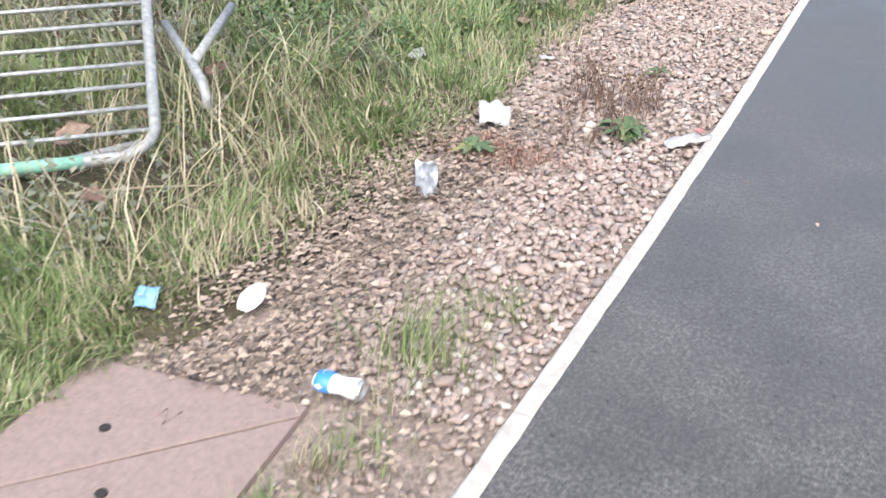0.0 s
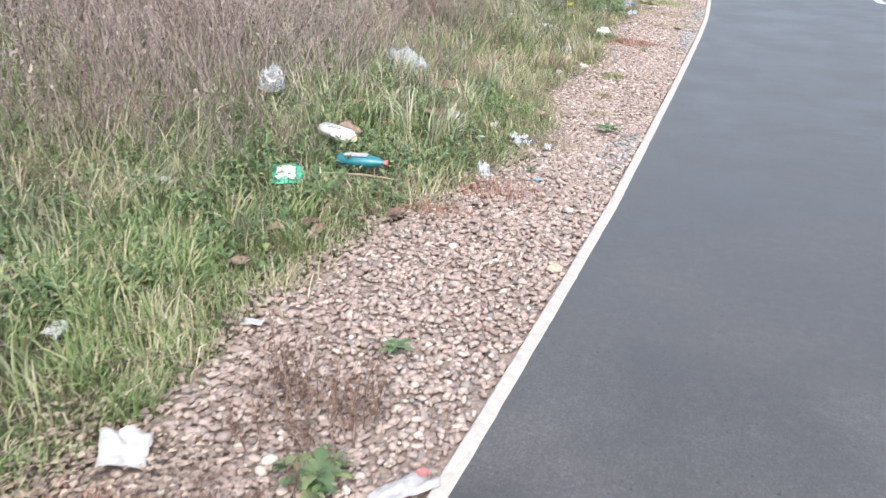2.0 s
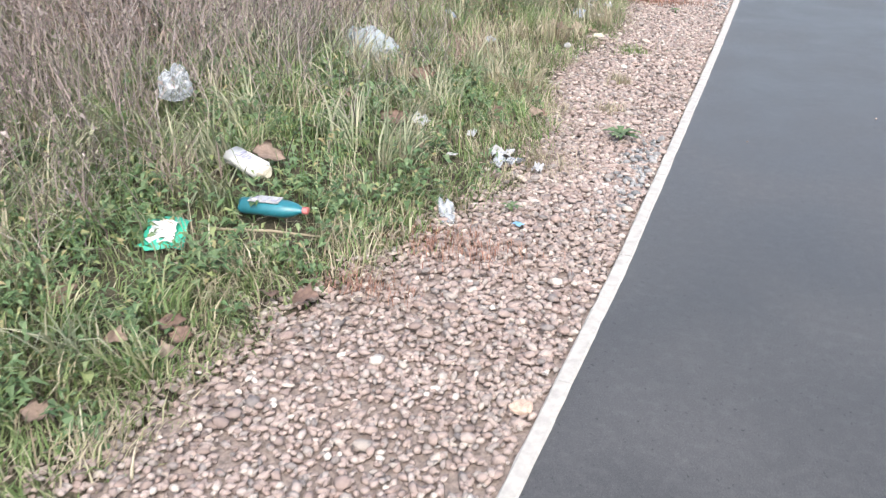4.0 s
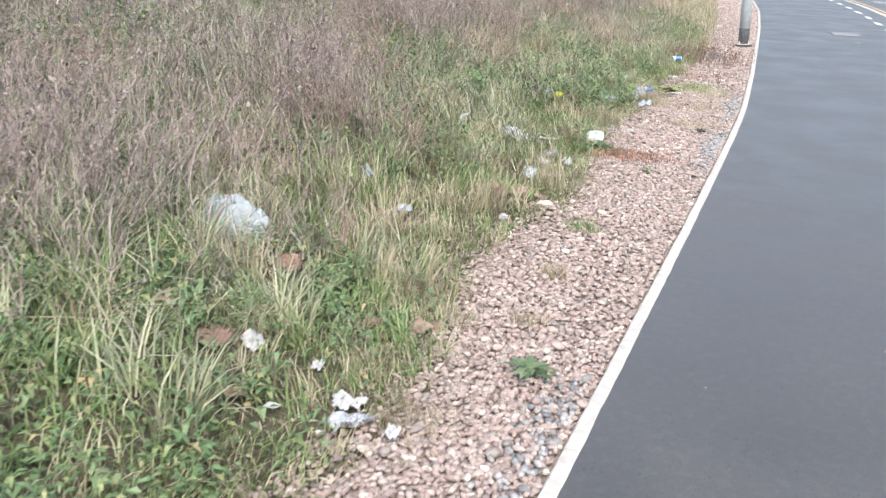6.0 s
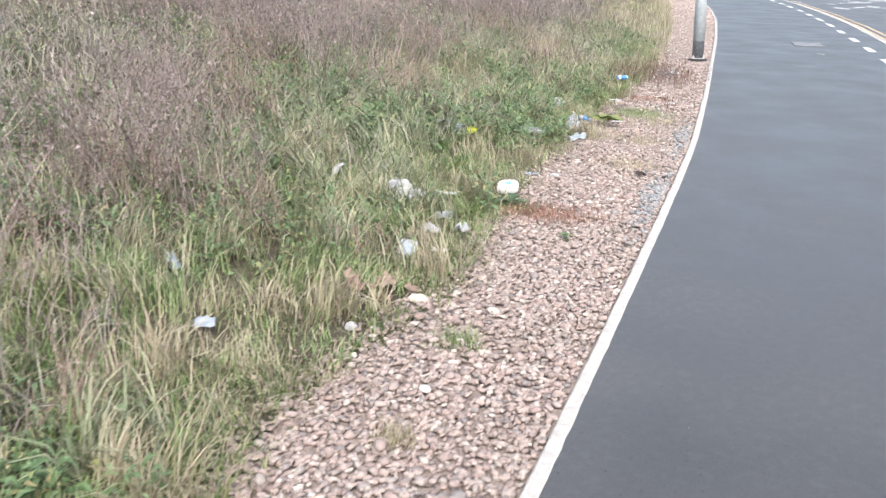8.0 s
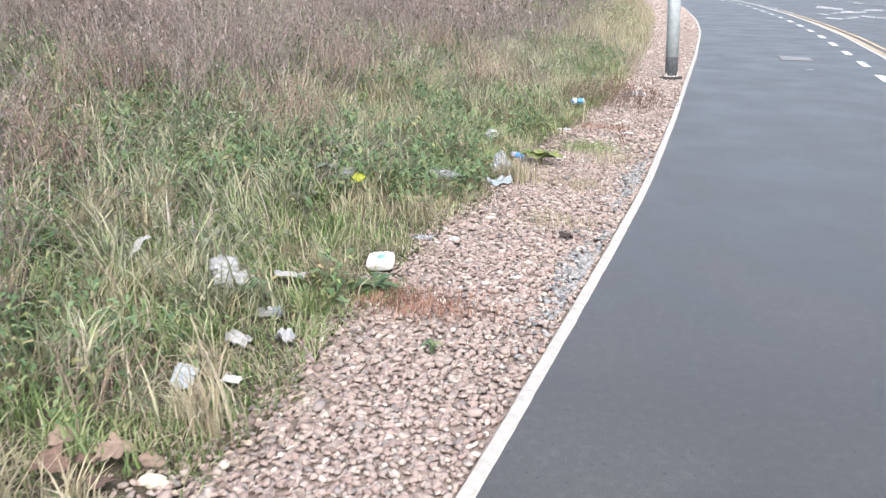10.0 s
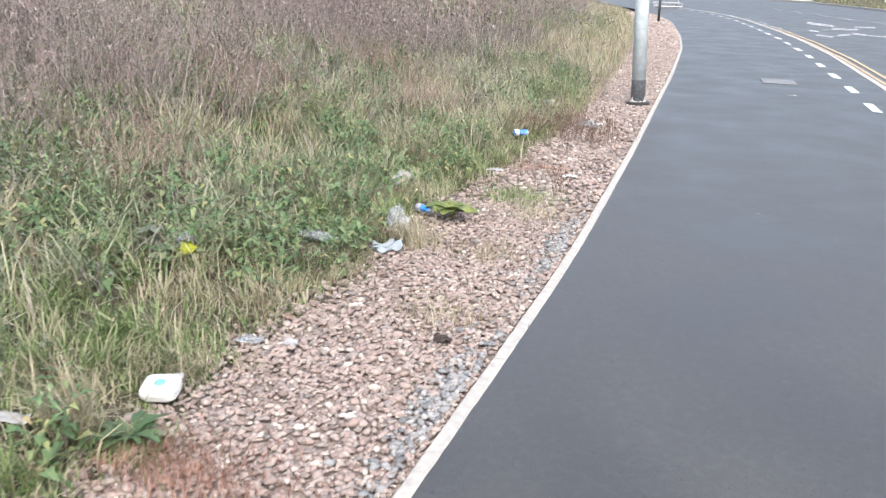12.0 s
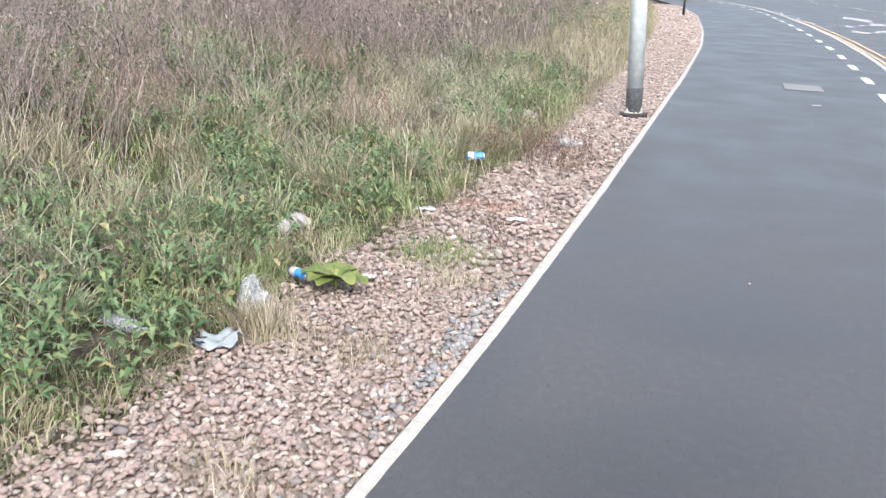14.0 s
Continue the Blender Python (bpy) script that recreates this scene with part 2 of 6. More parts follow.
SILVER = plain("bare_aluminium", (0.62, 0.62, 0.62), 0.35, 0.8)
BAGWHITE = clear_material("thin_white_carrier_film", (0.30, 0.345, 0.37), 0.4, 0.14)
CLEAR = clear_material("clear_crumpled_plastic", (0.40, 0.43, 0.46), 0.25, 0.56)
GREYPRINT = plain("grey_print", (0.35, 0.35, 0.42), 0.6)
WORN_WHITE = paint_material("worn_white_road_paint", (0.60, 0.60, 0.59), 0.40, (0.1, 0.1, 0.105))
THIN_WHITE = paint_material("thin_white_road_paint", (0.42, 0.42, 0.42), 0.47, (0.1, 0.1, 0.105))
YELLOW = paint_material("worn_yellow_road_paint", (0.50, 0.37, 0.22), 0.42, (0.1, 0.1, 0.105))
COVER = plain("grey_iron_cover", (0.21, 0.21, 0.21), 0.6, 0.2, scale=60)
ORANGE = plain("orange_plastic", (0.8, 0.22, 0.03), 0.5)
GREYFENCE = plain("pale_grey_panel", (0.24, 0.245, 0.25), 0.6)
DARKORGANIC = plain("dark_rotten_leaf", (0.035, 0.025, 0.02), 0.8, scale=60, vary=0.5)


# ---- mesh helpers ----
def obj(name, verts, faces, mat, smooth=True, parent=None):
    """One mesh from arrays of places and faces of one size."""
    me = bpy.data.meshes.new(name)
    verts, faces = np.asarray(verts, dtype=np.float32), np.asarray(faces, dtype=np.int32)
    k = faces.shape[1]
    me.vertices.add(len(verts))
    me.vertices.foreach_set("co", verts.ravel())
    me.loops.add(faces.size)
    me.loops.foreach_set("vertex_index", faces.ravel())
    me.polygons.add(len(faces))
    me.polygons.foreach_set("loop_start", np.arange(0, faces.size, k, dtype=np.int32))
    me.polygons.foreach_set("use_smooth", np.full(len(faces), smooth))
    me.update(calc_edges=True)
    me.materials.append(mat)
    ob = new(name, me)
    ob.parent = parent
    return ob


def part(name, bm, mat, parent=None, label="", smooth=False):
    me = bpy.data.meshes.new(name)
    bmesh.ops.recalc_face_normals(bm, faces=bm.faces)
    bm.to_mesh(me)
    bm.free()
    for f in me.polygons:
        f.use_smooth = smooth
    me.materials.append(mat)
    ob = new(name, me)
    ob.parent = parent
    return tagged(ob, label)


def box(sx, sy, sz, at=(0, 0, 0), turn=None, bevel=0.0, bm=None):
    bm = bm or bmesh.new()
    made = bmesh.ops.create_cube(bm, size=1.0)["verts"]
    m = Matrix.Translation(at) @ (turn or Matrix()) @ Matrix.Diagonal((sx, sy, sz, 1))
    bmesh.ops.transform(bm, matrix=m, verts=made)
    if bevel:
        edges = list({e for v in made for e in v.link_edges})
        bmesh.ops.bevel(bm, geom=edges, offset=bevel, segments=2, affect="EDGES")
    return bm


def tube(points, radius, sides=10, bm=None, closed_ends=True):
    """A round tube along points; radius is one number or one a point."""
    bm = bm or bmesh.new()
    pts = [Vector(p) for p in points]
    rad = radius if isinstance(radius, (list, tuple)) else [radius] * len(pts)
    rings, prev = [], None
    for i, p in enumerate(pts):
        d = (pts[min(i + 1, len(pts) - 1)] - pts[max(i - 1, 0)]).normalized()
        a = d.orthogonal().normalized() if prev is None else (prev - d * prev.dot(d)).normalized()
        prev = a
        b = d.cross(a)
        rings.append([bm.verts.new(p + rad[i] * (math.cos(2 * math.pi * k / sides) * a + math.sin(2 * math.pi * k / sides) * b)) for k in range(sides)])
    for r, s in zip(rings, rings[1:]):
        for k in range(sides):
            bm.faces.new((r[k], r[(k + 1) % sides], s[(k + 1) % sides], s[k]))
    if closed_ends:
        bm.faces.new(rings[0][::-1])
        bm.faces.new(rings[-1])
    return bm


def lathe(profile, sides=20, bm=None):
    """Turned round z from (radius, z) pairs."""
    bm = bm or bmesh.new()
    rings = [[bm.verts.new((r * math.cos(2 * math.pi * k / sides), r * math.sin(2 * math.pi * k / sides), z)) for k in range(sides)] for r, z in profile]
    for r, s in zip(rings, rings[1:]):
        for k in range(sides):
            bm.faces.new((r[k], r[(k + 1) % sides], s[(k + 1) % sides], s[k]))
    bm.faces.new(rings[0][::-1])
    bm.faces.new(rings[-1])
    return bm


def crumple(sx, sy, sz, seed, rough=0.35, sub=4):
    """A crumpled lump resting on z = 0."""
    bm = bmesh.new()
    bmesh.ops.create_icosphere(bm, subdivisions=sub, radius=1.0)
    o = Vector((seed * 3.7, seed * 1.3, seed * 5.1))
    for v in bm.verts:
        c = v.co.copy()
        ridge = abs(noise.noise(c * 1.6 + o)) * 1.3 + abs(noise.noise(c * 3.7 + o)) * 0.8 + abs(noise.noise(c * 8.0 + o)) * 0.3
        v.co = c * (1 + rough * 0.5 - rough * ridge + 0.25 * noise.noise(c * 0.9 - o))
        v.co = Vector((v.co.x * sx / 2, v.co.y * sy / 2, max(v.co.z, -0.5) * sz / 1.5 + sz / 3))
    return bm


def sheet(sx, sy, seed, wave=0.25, thick=0.0015, nx=10, ny=8):
    """A bent, torn scrap of sheet with thickness, resting near z = 0."""
    bm = bmesh.new()
    o = Vector((seed * 2.1, seed * 4.3, seed))
    top, low = [], []
    for layer, dz in ((top, thick), (low, 0.0)):
        for j in range(ny + 1):
            row = []
            for i in range(nx + 1):
                u, w = i / nx - 0.5, j / ny - 0.5
                edge = 1 + 0.22 * noise.noise(Vector((u * 3, w * 3, 0)) + o * 2)
                z = sx * wave * (abs(noise.noise(Vector((u * 2.2, w * 2.2, 0)) + o)) * 1.2 + 0.4 * abs(noise.noise(Vector((u * 6, w * 6, 1)) + o)))
                row.append(bm.verts.new((u * sx * edge, w * sy * edge, z + dz)))
            layer.append(row)
    for j in range(ny):
        for i in range(nx):
            bm.faces.new((top[j][i], top[j][i + 1], top[j + 1][i + 1], top[j + 1][i]))
            bm.faces.new((low[j][i], low[j + 1][i], low[j + 1][i + 1], low[j][i + 1]))
    for i in range(nx):
        bm.faces.new((top[0][i], low[0][i], low[0][i + 1], top[0][i + 1]))
        bm.faces.new((top[ny][i + 1], low[ny][i + 1], low[ny][i], top[ny][i]))
    for j in range(ny):
        bm.faces.new((top[j + 1][0], low[j + 1][0], low[j][0], top[j][0]))
        bm.faces.new((top[j][nx], low[j][nx], low[j + 1][nx], top[j + 1][nx]))
    return bm


def value_noise(x, y, scale, seed=0):
    """Smooth noise from 0 to 1 over arrays of places."""
    x, y = np.asarray(x) * scale + seed * 17.3, np.asarray(y) * scale + seed * 9.1
    xi, yi = np.floor(x).astype(np.int64), np.floor(y).astype(np.int64)
    fx, fy = x - xi, y - yi
    fx, fy = fx * fx * (3 - 2 * fx), fy * fy * (3 - 2 * fy)

    def cell(i, j):
        h = (i * 374761393 + j * 668265263 + seed * 1274126177) & 0x7FFFFFFF
        h = ((h ^ (h >> 13)) * 1274126177) & 0x7FFFFFFF
        return ((h ^ (h >> 16)) & 0xFFFF) / 65535.0
    return (cell(xi, yi) * (1 - fx) + cell(xi + 1, yi) * fx) * (1 - fy) + (cell(xi, yi + 1) * (1 - fx) + cell(xi + 1, yi + 1) * fx) * fy


# ---- plan: lines that run along the path, x for each y ----
KERB_Y = [-14, -5, 0, 1.3, 3.2, 4.7, 6.0, 7.3, 9.3, 11.2, 12.0, 14.0, 17.1, 20.7, 24.0, 29.9, 34.8, 42.4, 46.5, 50.0, 55.0, 60.0, 70.0, 80.0, 100.0]
KERB_X = [-0.52, -0.6, -0.66, -0.69, -0.725, -0.775, -0.825, -0.90, -1.02, -1.14, -1.195, -1.34, -1.67, -2.09, -2.47, -3.23, -4.04, -5.56, -6.71, -7.8, -9.7, -12.0, -17.5, -25.0, -45.0]
EDGE_Y = [-14, 0, 1.5, 2.05, 3.0, 4.6, 5.2, 5.9, 6.6, 7.3, 7.7, 8.5, 9.3, 10.1, 11.0, 11.9, 13.2, 14.6, 16.3, 18.5, 23.3, 27.4, 35, 43, 47, 50, 55, 60, 70, 80, 100]
EDGE_X = [-1.7, -1.8, -1.55, -1.6, -1.66, -1.78, -1.76, -1.6, -1.48, -1.47, -1.58, -1.9, -1.86, -1.8, -2.0, -2.14, -2.2, -2.42, -2.46, -2.6, -3.25, -3.93, -5.3, -7.1, -8.2, -9.0, -10.0, -12.2, -17.7, -25.2, -45.2]
FAR_Y = [-40, 0, 20, 40, 55, 69.5, 83, 92, 104]
FAR_X = [11.5, 11, 10.5, 9, 6, 1.8, -2.2, -8.5, -20]


def kerb_x(y):
    return np.interp(y, KERB_Y, KERB_X)


def edge_x(y):
    return np.interp(y, EDGE_Y, EDGE_X)


def ground_z(x, y):
    """Height of the ground: a bank rising from the gravel's edge, low ground under path and road."""
    x, y = np.asarray(x, dtype=float), np.asarray(y, dtype=float)
    d = edge_x(y) - x - 0.4 * np.clip((1.55 - y) / 0.3, 0, 1)
    bank = 0.10 * np.clip(d, 0, 1.2) + 0.17 * np.clip(d - 1.2, 0, 11)
    bank += 0.05 * np.clip(d, 0, 1) * (value_noise(x, y, 1.7, 3) - 0.4)
    z = np.where(d > 0, bank, -0.03)
    z = np.where(x > kerb_x(y) - 0.02, -0.16, z)
    beyond = x - np.interp(y, FAR_Y, FAR_X)
    return np.where(beyond > 0.1, 0.03, z)


# ---- ground, path, road ----
gx = np.concatenate([[-700, -250, -100, -50, -30, -22], np.arange(-16, -4.5, 0.25), np.arange(-4.5, 0.0, 0.07), np.arange(0, 24, 0.8), [30, 50, 100, 250, 700]])
gy = np.concatenate([[-700, -250, -100, -40, -20], np.arange(-8, 0, 0.8), np.arange(0, 22, 0.15), np.arange(22, 112, 0.8), [130, 180, 300, 700]])
GX, GY = np.meshgrid(gx, gy)
nr, nc = GX.shape
idx = np.arange(nr * nc).reshape(nr, nc)
ground = obj("ground", np.stack([GX.ravel(), GY.ravel(), ground_z(GX.ravel(), GY.ravel())], 1),
             np.stack([idx[:-1, :-1], idx[:-1, 1:], idx[1:, 1:], idx[1:, :-1]], -1).reshape(-1, 4), GROUND)
tagged(ground, "brown soil with dead thatch and grass, rising as a bank", "ground", kind="structure")


def offset_line(ys, off):
    """Places at a distance to the right of the kerb's line."""
    x = kerb_x(ys)
    dx = (kerb_x(ys + 0.6) - kerb_x(ys - 0.6)) / 1.2
    n = np.sqrt(1 + dx * dx)
    return np.stack([x + off / n, ys - off * dx / n], 1)


TAIL = np.array([(-2.75, 41.5), (-3.73, 46.0), (-5.0, 50.5), (-6.7, 55.0), (-9.3, 60.5), (-13.0, 67.0), (-20.0, 76.0), (-30, 86)])


def smooth_line(pts, n):
    pts = np.asarray(pts, dtype=float)
    s = np.concatenate([[0], np.cumsum(np.linalg.norm(np.diff(pts, axis=0), axis=1))])
    u = np.linspace(0, s[-1], n)
    out = np.stack([np.interp(u, s, pts[:, k]) for k in (0, 1)], 1)
    for _ in range(6):
        out[1:-1] = (out[:-2] + 2 * out[1:-1] + out[2:]) / 4
    return out


near_y = np.arange(-14, 40.1, 0.5)
DASH_LINE = smooth_line(np.vstack([offset_line(near_y, 2.62), TAIL]), 600)


def beside(line, off):
    d = np.gradient(line, axis=0)
    d /= np.linalg.norm(d, axis=1, keepdims=True)
    return line + off * np.stack([d[:, 1], -d[:, 0]], 1)


def ribbon(name, left, right, z, mat, cols=2, thick=0.0):
    n = len(left)
    t = np.linspace(0, 1, cols)[None, :, None]
    p = left[:, None, :] * (1 - t) + right[:, None, :] * t
    v = np.concatenate([p, np.full((n, cols, 1), z)], 2).reshape(-1, 3)
    i = np.arange(n * cols).reshape(n, cols)
    f = np.stack([i[:-1, :-1], i[:-1, 1:], i[1:, 1:], i[1:, :-1]], -1).reshape(-1, 4)
    return obj(name, v, f, mat, False)


left_pts = np.vstack([offset_line(np.arange(-14, 49.6, 0.5), 0.04), [(-9.7, 55), (-12, 60), (-17.5, 70), (-25, 80), (-40, 96)]])
path_left = smooth_line(left_pts, 600)
keep = DASH_LINE
DASH_START = 1.62
# the two sides are paired by their share of the way
path = ribbon("path", path_left, beside(keep, 0.46), 0.0, ASPHALT, 6)
tagged(path, "dark grey smooth asphalt footway with faint dusty patches", "path", kind="structure")
road_far = smooth_line(np.vstack([[(11.2, -14)], np.stack([FAR_X, FAR_Y], 1)[1:]]), 600)
road = ribbon("road", beside(keep, 0.58), np.vstack([road_far]), -0.05, ROAD, 8)
tagged(road, "dark asphalt road curving away, with worn markings", "road", kind="structure")

bed_y = np.concatenate([np.arange(-14, 22, 0.1), np.arange(22, 50.2, 0.4)])
bed = ribbon("gravel_bed", np.stack([edge_x(bed_y) - 0.12 - 0.1 * value_noise(bed_y, bed_y * 0, 2.0, 5), bed_y], 1), np.stack([kerb_x(bed_y), bed_y], 1), -0.018, BED, 8)
tagged(bed, "brown soil bed under the gravel strip", "gravel bed", kind="structure")


def along(line, start, length):
    """Points and headings every so many metres along a line."""
    s = np.concatenate([[0], np.cumsum(np.linalg.norm(np.diff(line, axis=0), axis=1))])
    def at(q):
        return np.array([np.interp(q, s, line[:, 0]), np.interp(q, s, line[:, 1])])
    out, q = [], start
    while q + length < s[-1]:
        out.append((at(q), at(q + length)))
        q += length
    return out


# kerb between path and road, stone by stone
road_kerb = tagged(new("road_kerb"), "pale concrete kerb flush with the footway beside the road", "kerb", kind="structure")
for a, b in along(beside(keep, 0.52), 0.5, 0.915):
    if a[1] > 62:
        break
    d = b - a
    bm = box(0.12, np.linalg.norm(d) - 0.006, 0.16, bevel=0.01)
    st = part("kerb_stone", bm, KERB, road_kerb)
    st.matrix_basis = pose((a[0] + b[0]) / 2, (a[1] + b[1]) / 2, -0.075, 0, 0, math.degrees(math.atan2(-d[0], d[1])))

# markings
def stripe(name, pts, width, z, mat, parent=None):
    pts = np.asarray(pts, dtype=float)
    l, r = beside(pts, -width / 2), beside(pts, width / 2)
    v = np.concatenate([np.c_[l, np.full(len(l), z)], np.c_[r, np.full(len(r), z)], np.c_[l, np.full(len(l), z - 0.003)], np.c_[r, np.full(len(r), z - 0.003)]])
    n = len(pts)
    f = []
    for i in range(n - 1):
        f += [(i, n + i, n + i + 1, i + 1), (i, i + 1, 2 * n + i + 1, 2 * n + i), (n + i, 3 * n + i, 3 * n + i + 1, n + i + 1)]
    return obj(name, v, f, mat, False, parent)


dashes = tagged(new("broken_white_line"), "broken white line painted along the footway's road side", "road marking", kind="structure")
for k, (a, b) in enumerate(along(DASH_LINE, DASH_START, 0.995)):
    if k % 2 == 0 and a[1] < 57:
        stripe("dash", np.linspace(a, a + 0.85 * (b - a), 4), 0.115, 0.006, WORN_WHITE, dashes)
sel = (DASH_LINE[:, 1] > -13) & (DASH_LINE[:, 1] < 43)
yellow_lines = tagged(new("double_yellow_line"), "worn double yellow line along the road kerb", "road marking", kind="structure")
for off in (0.72, 0.90):
    stripe("yellow_line", beside(DASH_LINE, off)[sel], 0.07, -0.043, YELLOW, yellow_lines)
zig = tagged(new("zigzag_line"), "white zigzag crossing-approach line beside the kerb", "road marking", kind="structure")
zl = beside(DASH_LINE, 0.78)
zpts = [a + (np.array([0.28, 0.1]) if k % 2 else np.array([0.0, 0.0])) for k, (a, b) in enumerate(along(zl, 55.0, 1.7)) if a[1] < 60]
for a, b in zip(zpts, zpts[1:]):
    stripe("zigzag_stroke", np.linspace(a, b, 3), 0.1, -0.043, THIN_WHITE, zig)
cz = tagged(new("centre_zigzag_line"), "white zigzag line along the road's centre", "road marking", kind="structure")
cpts = [np.array(p) for p in [(1.9, 49.5), (1.2, 51.6), (0.5, 52.3), (0.1, 54.6), (-0.6, 55.6), (-1.1, 58.4), (-1.8, 58.6), (-2.1, 61.0), (-3.0, 62.0), (-3.5, 65.5)]]
for a, b in zip(cpts, cpts[1:]):
    stripe("zigzag_stroke", np.linspace(a, b, 3), 0.14, -0.043, THIN_WHITE, cz)
cl = tagged(new("centre_line"), "broken white centre line on the far road", "road marking", kind="structure")
for p, q in [((-5.0, 68.5), (-5.6, 70.0)), ((-7.2, 73.5), (-8.0, 75.0)), ((-10.2, 78.0), (-11.2, 79.4)), ((2.6, 47.5), (2.9, 44.5))]:
    stripe("dash", np.linspace(p, q, 3), 0.12, -0.043, THIN_WHITE, cl)
words = tagged(new("road_lettering"), "worn unreadable white lettering on the road surface", "road marking", kind="structure")
STROKES = [(-1.2, -0.22, 46.4, 48.9, 44.5, 46.8), (-0.92, -0.64, 41.2, 42.6, 40.5, 41.8), (-0.54, -0.36, 42.0, 43.2, 42.1, 43.2), (-0.27, 0.17, 42.4, 44.4, 42.8, 44.8), (0.2, 0.56, 42.7, 44.2, 43.1, 44.7),
           (0.49, 1.15, 45.0, 46.6, 45.1, 46.8), (-0.65, -0.18, 38.5, 39.8, 37.9, 39.2), (-0.06, 0.28, 38.7, 40.2, 39.5, 41.0), (0.36, 0.75, 40.1, 41.8, 39.4, 41.1), (0.8, 1.4, 39.6, 40.6, 39.3, 40.4)]
for x0, x1, near0, far0, near1, far1 in STROKES:
    near0, far0, near1, far1 = near0 + 0.2, far0 - 0.2, near1 + 0.2, far1 - 0.2
    bm = bmesh.new()
    f = bm.faces.new([bm.verts.new(p) for p in ((x0, near0, -0.046), (x1, near1, -0.046), (x1, far1, -0.046), (x0, far0, -0.046))])
    for v in [e for e in bmesh.ops.extrude_face_region(bm, geom=[f])["geom"] if isinstance(e, bmesh.types.BMVert)]:
        v.co.z += 0.004
    part("stroke", bm, THIN_WHITE, words)
# far kerb and side turning
far_kerb = tagged(new("far_kerb"), "pale concrete kerb along the far side of the road", "kerb", kind="structure")
for a, b in along(road_far, 38.0, 2.0):
    if a[1] > 101:
        break
    d = b - a
    st = part("kerb_stone", box(0.22, np.linalg.norm(d) - 0.01, 0.2, bevel=0.02), KERB, far_kerb)
    st.matrix_basis = pose((a[0] + b[0]) / 2, (a[1] + b[1]) / 2, -0.03, 0, 0, math.degrees(math.atan2(-d[0], d[1])))
SIDE_Y, SIDE_L, SIDE_R = [84.5, 94, 104, 125], [-3.6, -3.5, -3.1, -1.0], [-2.2, -2.0, -1.5, 1.5]
side = ribbon("side_path", np.stack([SIDE_L, SIDE_Y], 1), np.stack([SIDE_R, SIDE_Y], 1), 0.05, KERB, 2)
tagged(side, "pale concrete side path across the far verge", "path", kind="structure")


# ---- street furniture ----
def gz(x, y):
    return float(ground_z(x, y))


def lamp_column(x, y):
    top = tagged(new("lamp_column"), "pale blue-grey galvanised lamp column with a black base band", "lamp column")
    top.matrix_basis = pose(x, y, 0, 0, -2.6, 0)
    part("shaft", tube([(0, 0, 0.29), (0, 0, 1.2), (0, 0, 1.25), (0, 0, 7.5)], [0.084, 0.082, 0.082, 0.05], 24), COLUMN, top, smooth=True)
    part("base_band", tube([(0, 0, 0.03), (0, 0, 0.05), (0, 0, 0.30)], [0.088, 0.086, 0.086], 24), BAND, top, "chipped black protective band", smooth=True)
    plate = part("base_plate", lathe([(0.14, -0.03), (0.145, 0.0), (0.14, 0.03), (0.10, 0.04)], 24), FLANGE, top, "dirty dark base plate")
    bm = bmesh.new()
    low, high, back = [], [], []
    for k in range(30):
        t = 2 * math.pi * k / 30
        c = Vector((math.cos(t), math.sin(t), 0))
        rise = 0.045 + 0.11 * max(0.0, noise.noise(c * 2.2 + Vector((4, 1, 0)))) + 0.02 * noise.noise(c * 9)
        low.append(bm.verts.new(c * 0.105 + Vector((0, 0, 0.032))))
        high.append(bm.verts.new(c * 0.091 + Vector((0, 0, rise))))
        back.append(bm.verts.new(c * 0.085 + Vector((0, 0, rise + 0.004))))
    for k in range(30):
        e = (k + 1) % 30
        bm.faces.new((low[k], low[e], high[e], high[k]))
        bm.faces.new((high[k], high[e], back[e], back[k]))
    part("mortar_collar", bm, KERB, top, "pale ragged mortar smeared round the foot")
    return top


lamp_column(-2.24, 20.42)


def marker_post(x, y):
    top = tagged(new("marker_post"), "slim black post standing in the gravel strip", "bollard")
    top.location = (x, y, -0.02)
    part("shaft", tube([(0, 0, 0), (0, 0, 0.78)], 0.045, 14), BLACK, top, smooth=True)
    part("head", lathe([(0.045, 0.78), (0.075, 0.80), (0.075, 0.94), (0.05, 1.0), (0.02, 1.02)], 14), BLACK, top, smooth=True)
    return top


marker_post(-5.9, 42.0)


def road_barrier(x, y, turn):
    top = tagged(new("road_barrier"), "red and white plastic road barrier on dark feet", "barrier")
    top.matrix_basis = pose(x, y, 0.0, 0, 0, turn)
    frame_bm = tube([(-1.0, 0, 0.12), (-1.0, 0, 0.82), (1.0, 0, 0.82), (1.0, 0, 0.12)], 0.03, 8)
    part("frame", frame_bm, WHITE, top)
    board = part("board", box(1.94, 0.03, 0.36, (0, 0, 0.58), bevel=0.01), WHITE, top, "white reflective board")
    for k in range(4):
        part("stripe", box(0.24, 0.012, 0.24, (-0.72 + 0.48 * k, -0.02, 0.58 + (0.04 if k % 2 else -0.03)), bevel=0.004), FADEDRED, board, "faded red panel")
    part("lower_rail", tube([(-1.0, 0, 0.22), (1.0, 0, 0.22)], 0.025, 8), GALV_OLD, top)
    for sx in (-0.95, 0.95):
        part("foot", box(0.24, 0.62, 0.13, (sx, 0, 0.065), bevel=0.03), BLACK, top, "black rubber foot")
    return top


road_barrier(-8.75, 57.6, 12)


